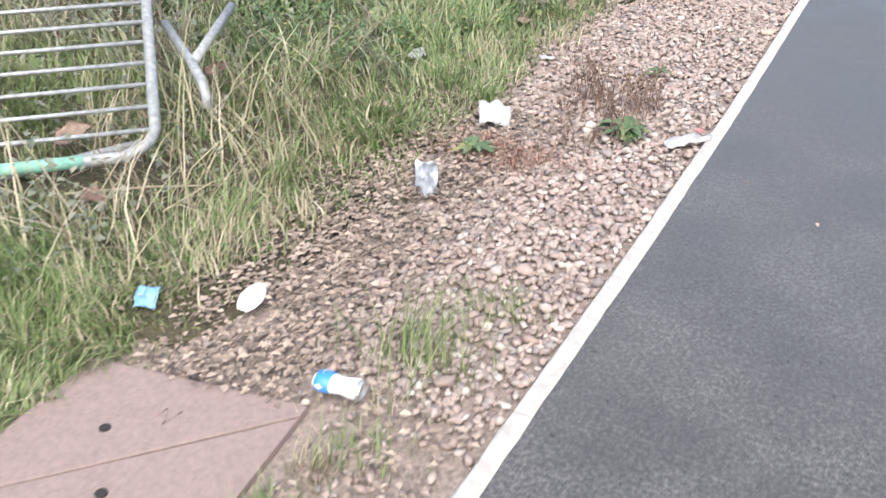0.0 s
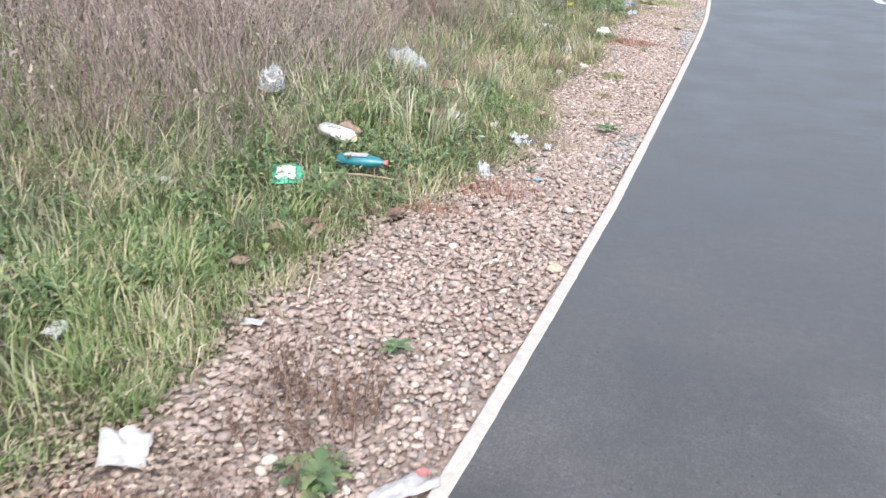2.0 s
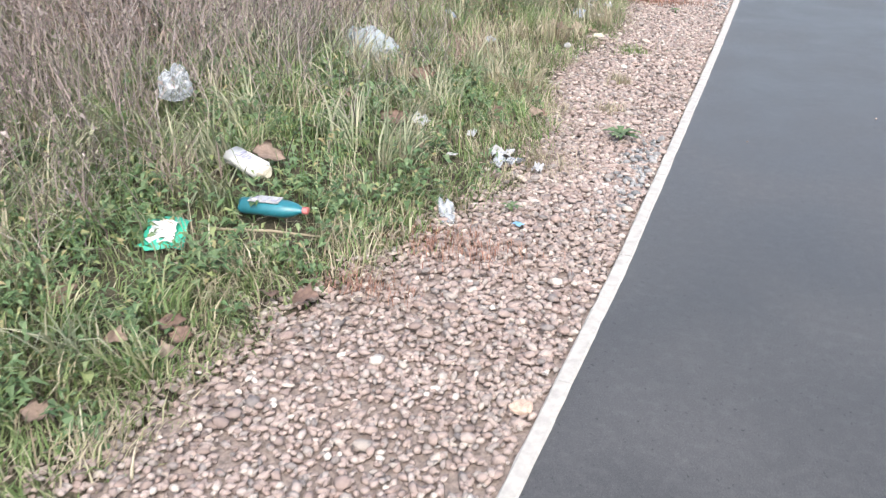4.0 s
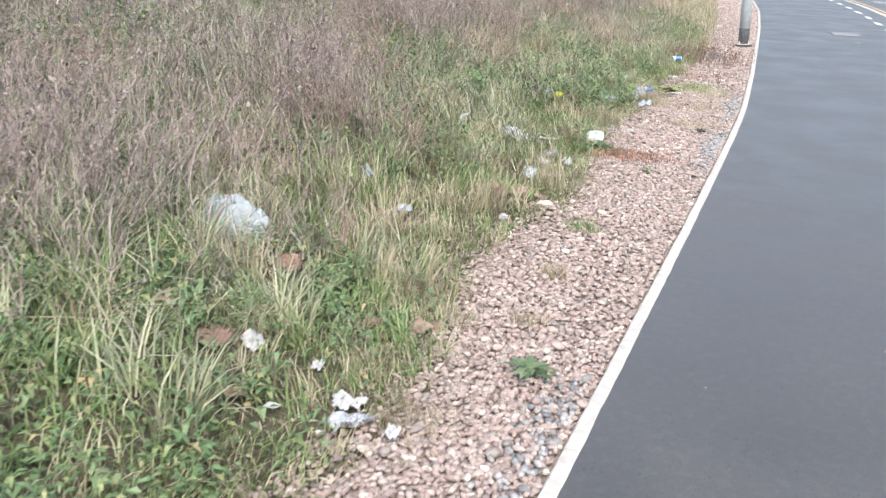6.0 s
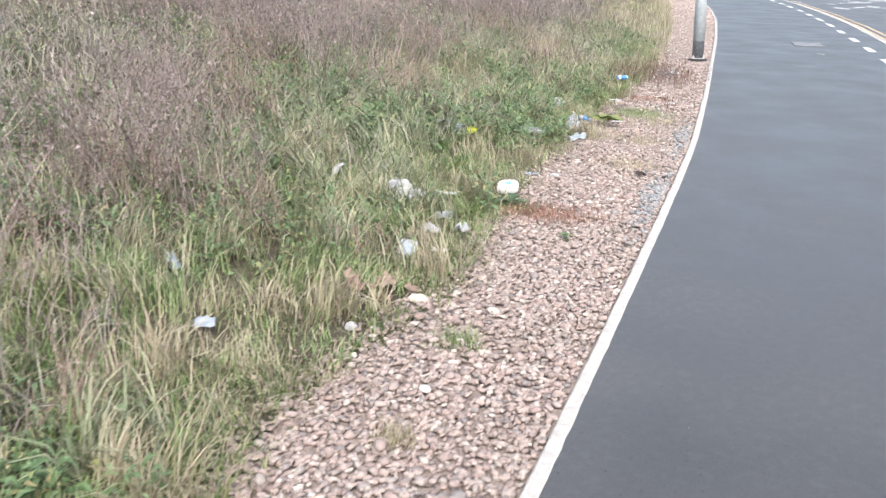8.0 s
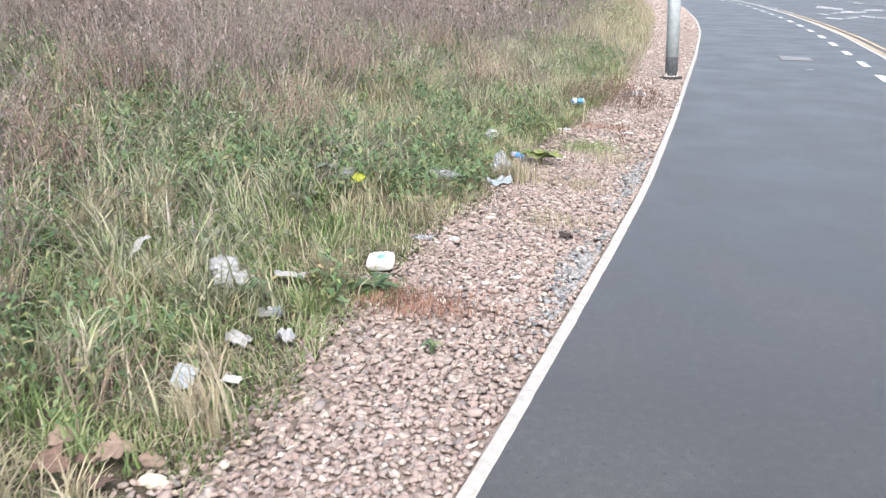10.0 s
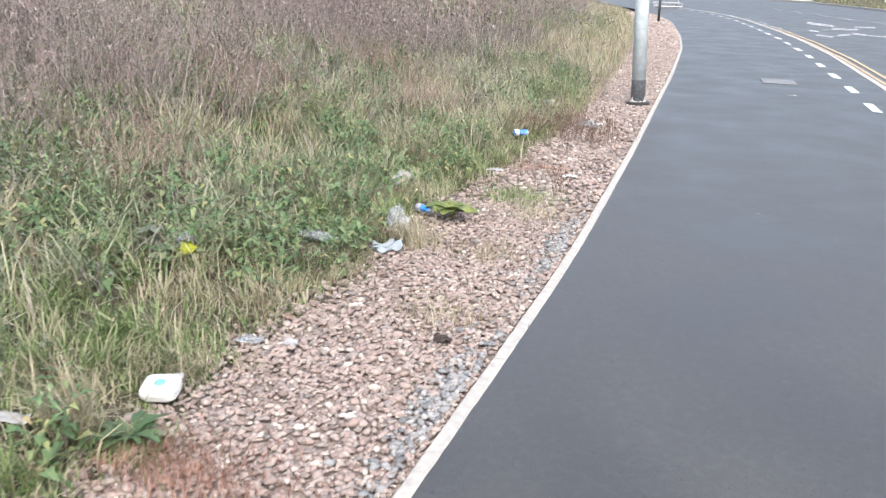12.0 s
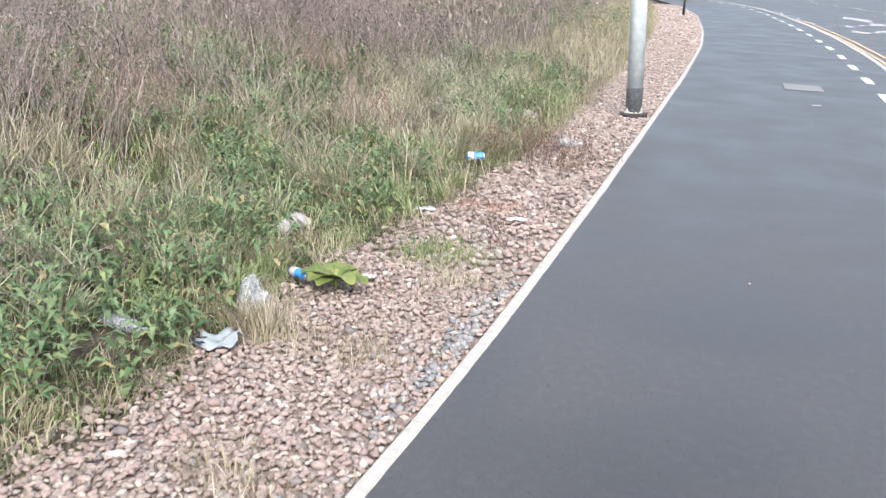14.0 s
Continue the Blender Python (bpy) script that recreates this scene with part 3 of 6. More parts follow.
def stacked_rails(x, y):
    top = tagged(new("fallen_fence_panel"), "low galvanised fence panel lying flat on the footway", "fence panel")
    top.matrix_basis = pose(x, y, 0.02, 0, 0, 16) @ Matrix.Diagonal((0.75, 0.75, 0.8, 1))
    part("outer_frame", tube([(-0.9, -0.3, 0.10), (0.9, -0.3, 0.10), (1.0, 0.0, 0.22), (0.9, 0.35, 0.32), (-0.9, 0.35, 0.32), (-0.9, -0.3, 0.10)], 0.03, 8), GALV, top)
    for k in range(6):
        u = -0.75 + 0.3 * k
        part("bar", tube([(u, -0.3, 0.10), (u, 0.35, 0.32)], 0.015, 6), GALV, top)
    part("foot", box(0.5, 0.2, 0.1, (0.6, -0.1, 0.05), bevel=0.02), GALV_OLD, top)
    part("foot", box(0.5, 0.2, 0.1, (-0.6, -0.1, 0.05), bevel=0.02), GALV_OLD, top)
    return top


stacked_rails(-8.1, 56.6)


def crowd_barrier():
    """A steel pedestrian barrier that lies tipped on the bank."""
    top = tagged(new("crowd_barrier"), "weathered steel crowd barrier lying tipped over in long grass", "barrier")
    o, s, d = Vector((-2.27, 2.02, 0.19)), Vector((-0.626, 0.646, 0.43)).normalized(), Vector((-0.72, -0.69, -0.01)).normalized()
    top.location = o

    def at(u, w):
        return s * u + d * w
    L, W, r = 2.1, 1.05, 0.11
    loop = [at(0.0, r + 0.25), at(0, r), at(0.03, 0.05), at(0.06, 0.02), at(r, 0), at(r + 0.3, 0), at(L - r, 0), at(L - 0.03, 0.05), at(L, r), at(L, W - r), at(L - 0.03, W - 0.05), at(L - r, W), at(r, W), at(0.03, W - 0.05), at(0, W - r), at(0.0, r + 0.25)]
    part("outer_frame", tube(loop, 0.021, 12), GALV_OLD, top, "dull galvanised tube", smooth=True)
    part("painted_tube", tube([at(0.0, 0.24), at(0.0, 0.7)], 0.0225, 12), MINT, top, "tube with faded green paint", smooth=True)
    for k in range(17):
        u = 0.115 + 0.112 * k
        part("bar", tube([at(u, 0.0), at(u, W)], 0.0085, 8), GALV_OLD, top, smooth=True)
    part("brace", tube([at(0.13, 0.05) + Vector((0, 0, -0.06)), at(0.05, 0.75) + Vector((0, 0, -0.10))], 0.016, 8), GALV_OLD, top, smooth=True)
    foot = part("foot", tube([Vector(p) - o for p in [(-2.82, 2.66, 0.40), (-2.46, 2.43, 0.36), (-2.35, 2.36, 0.325), (-2.315, 2.335, 0.29), (-2.305, 2.325, 0.245)]], 0.019, 12), GALV_OLD, top, "bent tubular foot", smooth=True)
    part("foot_brace", tube([Vector(p) - o for p in [(-2.47, 2.45, 0.36), (-2.76, 3.0, 0.40)]], 0.019, 12), GALV_OLD, foot, smooth=True)
    return top


crowd_barrier()

# duct cover: two triangular plates in a frame
cover = tagged(new("duct_cover"), "pinkish concrete duct cover split into two triangular plates", "duct cover")
cover.matrix_basis = pose(-1.437, 0.946, -0.020, 0, 0, 8.5)


def plate(name, pts, z0, z1, mat, parent, label=""):
    bm = bmesh.new()
    a = [bm.verts.new((x, y, z0)) for x, y in pts]
    b = [bm.verts.new((x, y, z1)) for x, y in pts]
    bm.faces.new(a[::-1])
    bm.faces.new(b)
    for k in range(len(pts)):
        j = (k + 1) % len(pts)
        bm.faces.new((a[k], a[j], b[j], b[k]))
    bmesh.ops.bevel(bm, geom=[e for e in bm.edges if all(v.co.z > (z0 + z1) / 2 for v in e.verts)], offset=0.002, segments=1, affect="EDGES")
    return part(name, bm, mat, parent, label)


plate("frame", [(-0.325, -0.425), (0.356, -0.425), (0.356, 0.397), (-0.29, 0.362)], -0.08, -0.016, DARK, cover, "dark recessed frame")
upper = plate("plate", [(-0.308, -0.231), (0.35, 0.351), (0.35, 0.388), (-0.285, 0.355)], -0.02, 0.026, SLAB, cover)
lower = plate("plate", [(-0.32, -0.42), (0.35, -0.42), (0.35, 0.342), (-0.316, -0.243)], -0.02, 0.024, SLAB, cover)
# solid dark discs and a bar paint the shade of holes and slot
for x, y, p in [(-0.07, 0.137, upper), (0.064, -0.039, lower)]:
    h = part("lifting_hole_shade", lathe([(0.015, 0.0), (0.015, 0.0285), (0.010, 0.0290)], 10), DARK, p, "dark disc painted as the shade in a lifting hole")
    h.location = (x, y, 0)
part("edge_slot_shade", box(0.035, 0.012, 0.012, (0.024, 0.372, 0.0215), bevel=0.002), DARK, upper, "dark bar painted as the shade in an edge slot")
for k in range(4):
    part("raised_mark", box(0.006, 0.06, 0.0025, (0.02 + 0.02 * k, 0.226, 0.0265), pose(0, 0, 0, 0, 0, 30 if k % 2 else -20)), SLAB, upper)

# inspection cover in the footway
insp = tagged(new("inspection_cover"), "grey rectangular inspection cover set in the footway", "manhole cover")
insp.matrix_basis = pose(-0.84, 24.25, 0.0, 0, 0, 8)
part("cover_frame", box(0.52, 0.70, 0.012, (0, 0, -0.002)), FLANGE, insp, "dark metal frame")
part("lid", box(0.50, 0.68, 0.012, (0, 0, 0.0025), bevel=0.002), COVER, insp)

# far side things
cone = tagged(new("traffic_cone"), "small orange traffic cone on the far verge", "traffic cone")
cone.location = (-8.2, 94.5, 0.03)
part("base", box(0.4, 0.4, 0.05, (0, 0, 0.025), bevel=0.01), ORANGE, cone)
part("cone_body", lathe([(0.17, 0.05), (0.04, 0.72), (0.03, 0.75)], 16), ORANGE, cone, smooth=True)
fence = tagged(new("panel_fence"), "pale grey panel fence beside the far path", "fence")
fence.location = (1.8, 100, 0.03)
for k in range(2):
    part("panel", box(1.5, 0.05, 0.5, (-3.2 + 1.55 * k, 0, 0.35), bevel=0.01), GREYFENCE, fence)
    part("post", box(0.1, 0.1, 0.7, (-3.98 + 1.55 * k, 0, 0.35), bevel=0.01), GALV, fence)
pier = tagged(new("gate_pier"), "white square post at the far path's mouth", "post")
pier.location = (3.4, 92, 0.03)
part("shaft", box(0.45, 0.45, 1.3, (0, 0, 0.65), bevel=0.03), WHITE, pier)
part("cap", box(0.55, 0.55, 0.08, (0, 0, 1.34), bevel=0.02), WHITE, pier)
for x, y in [(-2.6, 96.0), (0.2, 88.5)]:
    sp = tagged(new("sign_post"), "thin grey steel post on the far verge", "post")
    sp.location = (x, y, 0.02)
    part("shaft", tube([(0, 0, 0), (0, 0, 2.6)], 0.04, 10), GALV, sp, smooth=True)
    part("top_cap", lathe([(0.042, 2.6), (0.03, 2.62)], 10), GALV, sp)


# ---- litter ----
CLEARINGS = []


def lay(ob, x, y, turn=0, up=0.0, rx=0, ry=0, clear=0.10):
    CLEARINGS.append((x, y, clear))
    ob.matrix_basis = pose(x, y, (gz(x, y) if x < edge_x(y) else 0.0) + up, rx, ry, turn)
    return ob


def slumped_bag(w, d, h, seed):
    """A slumped bag of thin film: a tent of sharp creases with an uneven hem."""
    bm = bmesh.new()
    o = Vector((seed * 1.7, seed * 0.9, seed * 2.3))
    n, rows, rings = 34, 11, []
    for j in range(rows):
        u = 1 - j / rows
        ring = []
        for k in range(n):
            t = 2 * math.pi * (k + 0.5 * (j % 2)) / n
            c = Vector((math.cos(t), math.sin(t), 0))
            p = c * u
            hem = 1 + 0.35 * noise.noise(c * 1.3 + o) + 0.14 * noise.noise(c * 4 + o)
            fold = abs(noise.noise(p * 2.6 + o)) + 0.6 * abs(noise.noise(p * 6.0 - o))
            z = h * ((1 - u ** 1.6) * (0.95 + 0.7 * noise.noise(p * 1.5 + o)) - 0.75 * fold * (1 - 0.4 * u) + 0.30)
            push = 0.10 * Vector((noise.noise(p * 4 + o), noise.noise(p * 4 - o), 0))
            q = p * hem + push
            ring.append(bm.verts.new((q.x * w / 2, q.y * d / 2, z if u < 0.95 else min(z, 0.02) - 0.01)))
        rings.append(ring)
    for r1, r2 in zip(rings, rings[1:]):
        for k in range(n):
            e = (k + 1) % n
            bm.faces.new((r1[k], r1[e], r2[k]))
            bm.faces.new((r1[e], r2[e], r2[k]))
    bm.faces.new(rings[-1])
    return bm


def lump(name, label, cat, x, y, size, mat, seed, turn=0, up=0.0, rough=0.35, tilt=0):
    if name == "tissue_wad":
        return tagged(lay(part(name, crumple(size[0], size[1] * 0.75, size[2] * 0.8, seed, 0.75), mat, smooth=True), x, y, turn, up * 0.3), label, cat)
    if name in ("tissue", "rotten_leaf"):
        bm = sheet(size[0] * 1.1, size[1] * 1.1, seed, 0.75 * size[2] / size[0], 0.002, 14, 12)
        return tagged(lay(part(name, bm, mat, smooth=True), x, y, turn, up * 0.2 + 0.012, 8, 6), label, cat)
    if name == "clear_bag":
        return tagged(lay(part(name, crumple(*size, seed, 0.5), mat), x, y, turn, up * 0.3), label, cat)
    if name in ("carrier_bag", "clear_cup"):
        return tagged(lay(part(name, slumped_bag(*size, seed), mat, smooth=False), x, y, turn, up * 0.3), label, cat)
    return tagged(lay(part(name, crumple(size[0] * 0.85, size[1] * 0.85, size[2] * 0.7, seed, rough + 0.15), mat, smooth=False), x, y, turn, up * 0.25, tilt), label, cat)


def scrap(name, label, cat, x, y, sx, sy, mat, seed, turn=0, up=0.0, wave=0.25, rx=0, ry=0):
    return tagged(lay(part(name, sheet(sx * 0.9, sy * 0.9, seed, wave * 0.8), mat, smooth=True), x, y, turn, up * 0.5, rx, ry), label, cat)


def drinks_can(label, x, y, turn, up, length, r, band, flat=1.0, ry=90, coat=None):
    top = tagged(new("drinks_can"), label, "can")
    lay(top, x, y, turn, up)
    m = pose(0, 0, 0, 0, ry, 0) @ Matrix.Diagonal((flat, 1, 1, 1))
    bm = lathe([(r * 0.72, -length / 2), (r * 0.95, -length / 2 + 0.008), (r, -length / 2 + 0.02), (r * 0.93, -length * 0.1), (r * 0.80, length * 0.08), (r * 0.96, length * 0.25), (r, length / 2 - 0.02), (r * 0.9, length / 2 - 0.008)], 22)
    for v in bm.verts:
        v.co *= 1 + 0.10 * noise.noise(v.co * 38 + Vector((x, y, 0)))
    bmesh.ops.transform(bm, matrix=m, verts=bm.verts)
    body = part("body", bm, coat or PAPERWHITE, top, smooth=True)
    bm = lathe([(r * 0.97, -length / 2 + 0.006), (r * 1.02, -length / 2 + 0.018), (r * 1.0, -length * 0.14), (r * 0.93, -length * 0.13)], 22)
    bmesh.ops.transform(bm, matrix=m, verts=bm.verts)
    part("printed_band", bm, band, body, "pale printed band" if coat else "blue printed band", smooth=True)
    bm = lathe([(r * 0.9, length / 2 - 0.012), (r * 0.88, length / 2), (r * 0.78, length / 2 + 0.002), (r * 0.74, length / 2 - 0.004)], 22)
    bmesh.ops.transform(bm, matrix=m, verts=bm.verts)
    part("lid", bm, SILVER, top, "bare metal lid", smooth=True)
    return top


def bottle(label, x, y, turn, up, length, r, mat, cap, label_mat=None, flat=1.0, tilt=0):
    top = tagged(new("plastic_bottle"), label, "bottle")
    lay(top, x, y, turn, up, 0, tilt)
    m = pose(0, 0, 0, 0, 90, 0) @ Matrix.Diagonal((flat, 1, 1, 1))
    h = length
    bm = lathe([(r * 0.85, -h / 2), (r, -h / 2 + 0.012), (r, h * 0.12), (r * 0.96, h * 0.2), (r * 0.7, h * 0.32), (r * 0.36, h * 0.40), (r * 0.34, h * 0.46)], 24)
    for v in bm.verts:
        v.co *= 1 + 0.05 * noise.noise(v.co * 26 + Vector((y, x, 0)))
    bmesh.ops.transform(bm, matrix=m, verts=bm.verts)
    body = part("body", bm, mat, top, smooth=True)
    bm = lathe([(r * 0.40, h * 0.43), (r * 0.42, h * 0.44), (r * 0.42, h * 0.50), (r * 0.36, h * 0.505)], 18)
    bmesh.ops.transform(bm, matrix=m, verts=bm.verts)
    part("cap", bm, cap, top, "screw cap", smooth=True)
    if label_mat:
        bm = box(h * 0.46, r * 1.35, 0.004, (-h * 0.13, 0, r * flat * 0.98), bevel=0.001)
        lab = part("label", bm, label_mat, body, "pale paper label")
        for k in range(3):
            part("print_bar", box(h * 0.07, r * 0.7, 0.003, (-h * 0.28 + h * 0.15 * k, 0, r * flat * 0.98 + 0.003)), GREYPRINT, lab)
    return top


def dead_leaf(x, y, size, mat, seed, turn=0, up=0.01, rx=12):
    bm = bmesh.new()
    n, rows = 9, []
    for i in range(n + 1):
        u = i / n
        w = (0.42 * math.sin(math.pi * u ** 0.8) + 0.02) * (1 + 0.35 * math.sin(u * 17 + seed))
        rows.append([bm.verts.new(((u - 0.5) * size, s * w * size, size * (0.25 * abs(s) ** 1.5 * w + 0.12 * math.sin(u * 4 + seed) + dz))) for s in (-1, -0.5, 0, 0.5, 1) for dz in (0,)])
    for a, b in zip(rows, rows[1:]):
        for k in range(4):
            bm.faces.new((a[k], a[k + 1], b[k + 1], b[k]))
    ex = bmesh.ops.solidify(bm, geom=bm.faces[:], thickness=0.0012)
    ob = part("dead_leaf", bm, mat, smooth=True)
    return tagged(lay(ob, x, y, turn, up, rx, clear=0.05), "curled brown dead leaf lying in the grass" if mat == BROWNLEAF else "curled tan dead leaf lying in the grass", "leaf", group="fallen leaves")


drinks_can("crushed blue and white drinks can lying on gravel", -1.10, 1.455, 8, 0.04, 0.13, 0.031, BLUE, 0.85)


def split_cup(x, y, turn):
    """Half of a cup: an oval shell, hollow below, creased along its back."""
    bm = bmesh.new()
    n, rows = 12, []
    for i in range(n + 1):
        u = i / n
        half = 0.034 * math.sin(math.pi * (0.06 + 0.88 * u)) ** 0.55
        rows.append([bm.verts.new(((u - 0.5) * 0.145, half * q, 0.016 * (1 - abs(q) ** 2.2) * math.sin(math.pi * (0.1 + 0.8 * u)) - 0.004 * (q == 0) + 0.004 * noise.noise(Vector((u * 5, q * 3, 1))))) for q in (-1, -0.8, -0.45, 0, 0.45, 0.8, 1)])
    for r, q in zip(rows, rows[1:]):
        for k in range(6):
            bm.faces.new((r[k], q[k], q[k + 1], r[k + 1]))
    bmesh.ops.recalc_face_normals(bm, faces=bm.faces[:])
    ob = part("paper_cup_half", bm, PAPERWHITE, smooth=True)
    return tagged(lay(ob, x, y, turn, 0.03, 14), "split white paper cup half at the grass edge", "cup")


split_cup(-1.565, 1.665, 107)
scrap("plastic_scrap", "pale blue plastic scrap in short grass", "litter", -1.80, 1.49, 0.08, 0.07, PALEBLUE, 5, 20, 0.06, 0.5, 40)
scrap("plastic_film", "grey-blue plastic film standing at the gravel edge", "litter", -1.46, 2.49, 0.19, 0.085, PALEGREYBLUE, 8, -62, 0.15, 0.35, 0, -72)
scrap("foam_sheet", "torn dirty white foam sheet on gravel", "litter", -1.575, 3.255, 0.155, 0.125, FOAM, 11, 35, 0.06, 0.55, 30, 8)
wr = scrap("food_wrapper", "white food wrapper with a red corner beside the kerb", "wrapper", -0.80, 3.44, 0.21, 0.08, FOAM, 14, 58, 0.015, 0.2)
part("red_corner", box(0.03, 0.03, 0.006, (0.078, 0.008, 0.032), bevel=0.002), RED, wr, "red printed corner")
lump("tissue", "small crumpled white tissue in the grass", "tissue", -2.20, 3.65, (0.07, 0.06, 0.05), TISSUE, 2, 0, 0.06)
mk = tagged(new("plastic_bottle"), "white flat-sided plastic bottle lying in grass", "bottle")
lay(mk, -2.41, 6.005, -25, 0.12, 12, 0)
mb = part("body", box(0.275, 0.086, 0.06, bevel=0.014), PAPERWHITE, mk, smooth=True)
part("shoulder", box(0.03, 0.07, 0.045, (0.145, 0, 0), bevel=0.012), CREAM, mk, smooth=True)
part("cap", tube([(0.155, 0, 0), (0.175, 0, 0)], 0.018, 14), CREAM, mk, "cream screw cap")
for k in range(3):
    part("print_bar", box(0.022, 0.045 - 0.012 * k, 0.003, (-0.03 + 0.035 * k, 0.0, 0.034)), GREYPRINT, mb)
bottle("teal plastic bottle with pale label and red cap", -2.125, 5.78, 11, 0.085, 0.28, 0.046, TEAL, RED, FOAM, 0.72)
pk = scrap("snack_packet", "mint green snack packet with white print", "packet", -2.39, 5.45, 0.18, 0.21, MINTBAG, 17, 25, 0.06, 0.3, 12)
part("print_panel", sheet(0.10, 0.13, 17, 0.3), PAPERWHITE, pk, "white printed panel").location = (-0.01, 0.0, 0.012)
lump("clear_bag", "clear crumpled plastic bag caught in dead stems", "plastic bag", -3.07, 6.37, (0.15, 0.14, 0.16), CLEAR, 4, 0, 0.4, 0.5)
bag = lump("carrier_bag", "crumpled thin white carrier bag in long grass", "plastic bag", -2.88, 7.98, (0.42, 0.30, 0.17), BAGWHITE, 6, 20, 0.0, 0.45)
part("bag_handle", sheet(0.12, 0.05, 6, 0.5), BAGWHITE, bag).matrix_basis = pose(-0.06, 0.02, 0.10, 40, -50, 0)
part("bag_print", sheet(0.10, 0.07, 9, 0.3), MINT, bag, "faded green print").matrix_basis = pose(-0.10, -0.085, 0.06, 70, 0, 10)
scrap("clear_wrap", "pale clear plastic wrap at the gravel edge", "litter", -1.58, 6.23, 0.16, 0.07, CLEAR, 21, -62, 0.02, 0.5, 0, 20)
scrap("clear_wrap", "pale twisted clear wrap in dry grass", "litter", -1.54, 6.86, 0.17, 0.08, CLEAR, 22, 50, 0.05, 0.5)
lump("tissue", "small crumpled white tissue in the grass", "tissue", -1.62, 6.93, (0.05, 0.04, 0.04), TISSUE, 7, 0, 0.06)
lump("tissue", "small crumpled white tissue in the grass", "tissue", -1.40, 6.88, (0.04, 0.05, 0.06), TISSUE, 9, 0, 0.03)
scrap("plastic_scrap", "tiny pale blue plastic scrap on gravel", "litter", -1.28, 6.28, 0.035, 0.05, PALEBLUE, 24, 70, 0.02)
scrap("plastic_scrap", "small white scrap lying in grass", "litter", -1.80, 6.78, 0.05, 0.04, WHITE, 25, 0, 0.06)
lump("tissue", "crumpled white tissue beside a dead leaf", "tissue", -2.12, 7.10, (0.10, 0.06, 0.05), TISSUE, 12, -30, 0.04)
lump("tissue", "small crumpled white tissue in the grass", "tissue", -1.83, 7.10, (0.04, 0.04, 0.04), TISSUE, 13, 0, 0.05)
lump("tissue", "white and grey crumpled wrap in dry grass", "tissue", -1.62, 6.96, (0.10, 0.05, 0.05), FOAM, 15, 10, 0.03)
for x, y, s, m, sd, tn, up in [(-2.39, 6.14, 0.15, TANLEAF, 1, 20, 0.11), (-2.40, 7.74, 0.16, BROWNLEAF, 2, -20, 0.07), (-2.22, 7.01, 0.17, BROWNLEAF, 3, 60, 0.05), (-1.77, 7.50, 0.11, BROWNLEAF, 4, 10, 0.02), (-1.82, 7.43, 0.09, TANLEAF, 21, 100, 0.025), (-1.72, 7.40, 0.09, BROWNLEAF, 22, 40, 0.02), (-1.69, 7.55, 0.08, TANLEAF, 23, 140, 0.02), (-1.86, 7.55, 0.08, BROWNLEAF, 24, 60, 0.025), (-1.65, 7.68, 0.08, BROWNLEAF, 25, -20, 0.02), (-1.68, 7.62, 0.12, TANLEAF, 5, 40, 0.03), (-2.55, 7.1, 0.1, TANLEAF, 6, 0, 0.06), (-1.92, 6.75, 0.09, TANLEAF, 7, 80, 0.05), (-2.46, 6.62, 0.12, BROWNLEAF, 8, 130, 0.06), (-2.0, 4.45, 0.09, TANLEAF, 9, 30, 0.06), (-1.99, 4.99, 0.1, BROWNLEAF, 41, 20, 0.05), (-1.93, 4.96, 0.08, BROWNLEAF, 42, 90, 0.04), (-2.07, 4.82, 0.09, TANLEAF, 43, 10, 0.05), (-1.9, 4.86, 0.08, TANLEAF, 44, 60, 0.04), (-1.84, 5.31, 0.1, BROWNLEAF, 45, 130, 0.04), (-2.35, 4.9, 0.11, BROWNLEAF, 10, 75, 0.07), (-1.72, 5.35, 0.1, BROWNLEAF, 11, 15, 0.04), (-2.05, 9.75, 0.12, TANLEAF, 12, 50, 0.04), (-2.15, 9.6, 0.11, BROWNLEAF, 13, 0, 0.05), (-2.22, 9.72, 0.1, TANLEAF, 31, 70, 0.05), (-2.0, 9.62, 0.1, BROWNLEAF, 32, 120, 0.03), (-1.94, 9.78, 0.09, TANLEAF, 33, 20, 0.03), (-2.1, 9.68, 0.09, BROWNLEAF, 34, 160, 0.04), (-2.18, 12.55, 0.06, TANLEAF, 14, 20, 0.02), (-2.1, 13.3, 0.05, TANLEAF, 15, 20, 0.015), (-2.65, 2.75, 0.13, BROWNLEAF, 16, 20, 0.1), (-2.6, 1.95, 0.14, TANLEAF, 17, 70, 0.12), (-1.98, 3.0, 0.08, TANLEAF, 18, 20, 0.05), (-2.3, 1.75, 0.1, BROWNLEAF, 19, 20, 0.06)]:
    dead_leaf(x, y, s, m, sd, tn, up)
scrap("tissue_sheet", "pale blue-white tissue sheet upright in grass", "tissue", -2.195, 10.24, 0.105, 0.10, BLUETISSUE, 31, 0, 0.05, 0.35, 42)
scrap("paper_scrap", "small white paper scrap in the grass", "litter", -2.05, 10.32, 0.08, 0.045, WHITE, 32, 10, 0.05, 0.2, 15)
lump("tissue_wad", "long white crumpled tissue wad lying in grass", "tissue", -2.69, 11.15, (0.23, 0.15, 0.10), TISSUE, 17, -35, 0.04)
lump("tissue_wad", "white crumpled tissue wad lying in grass", "tissue", -2.57, 11.06, (0.18, 0.12, 0.08), TISSUE, 18, 20, 0.04)
scrap("clear_wrap", "pale grey plastic wrap lying in grass", "litter", -2.42, 11.27, 0.17, 0.07, FOAM, 35, 10, 0.08, 0.25)
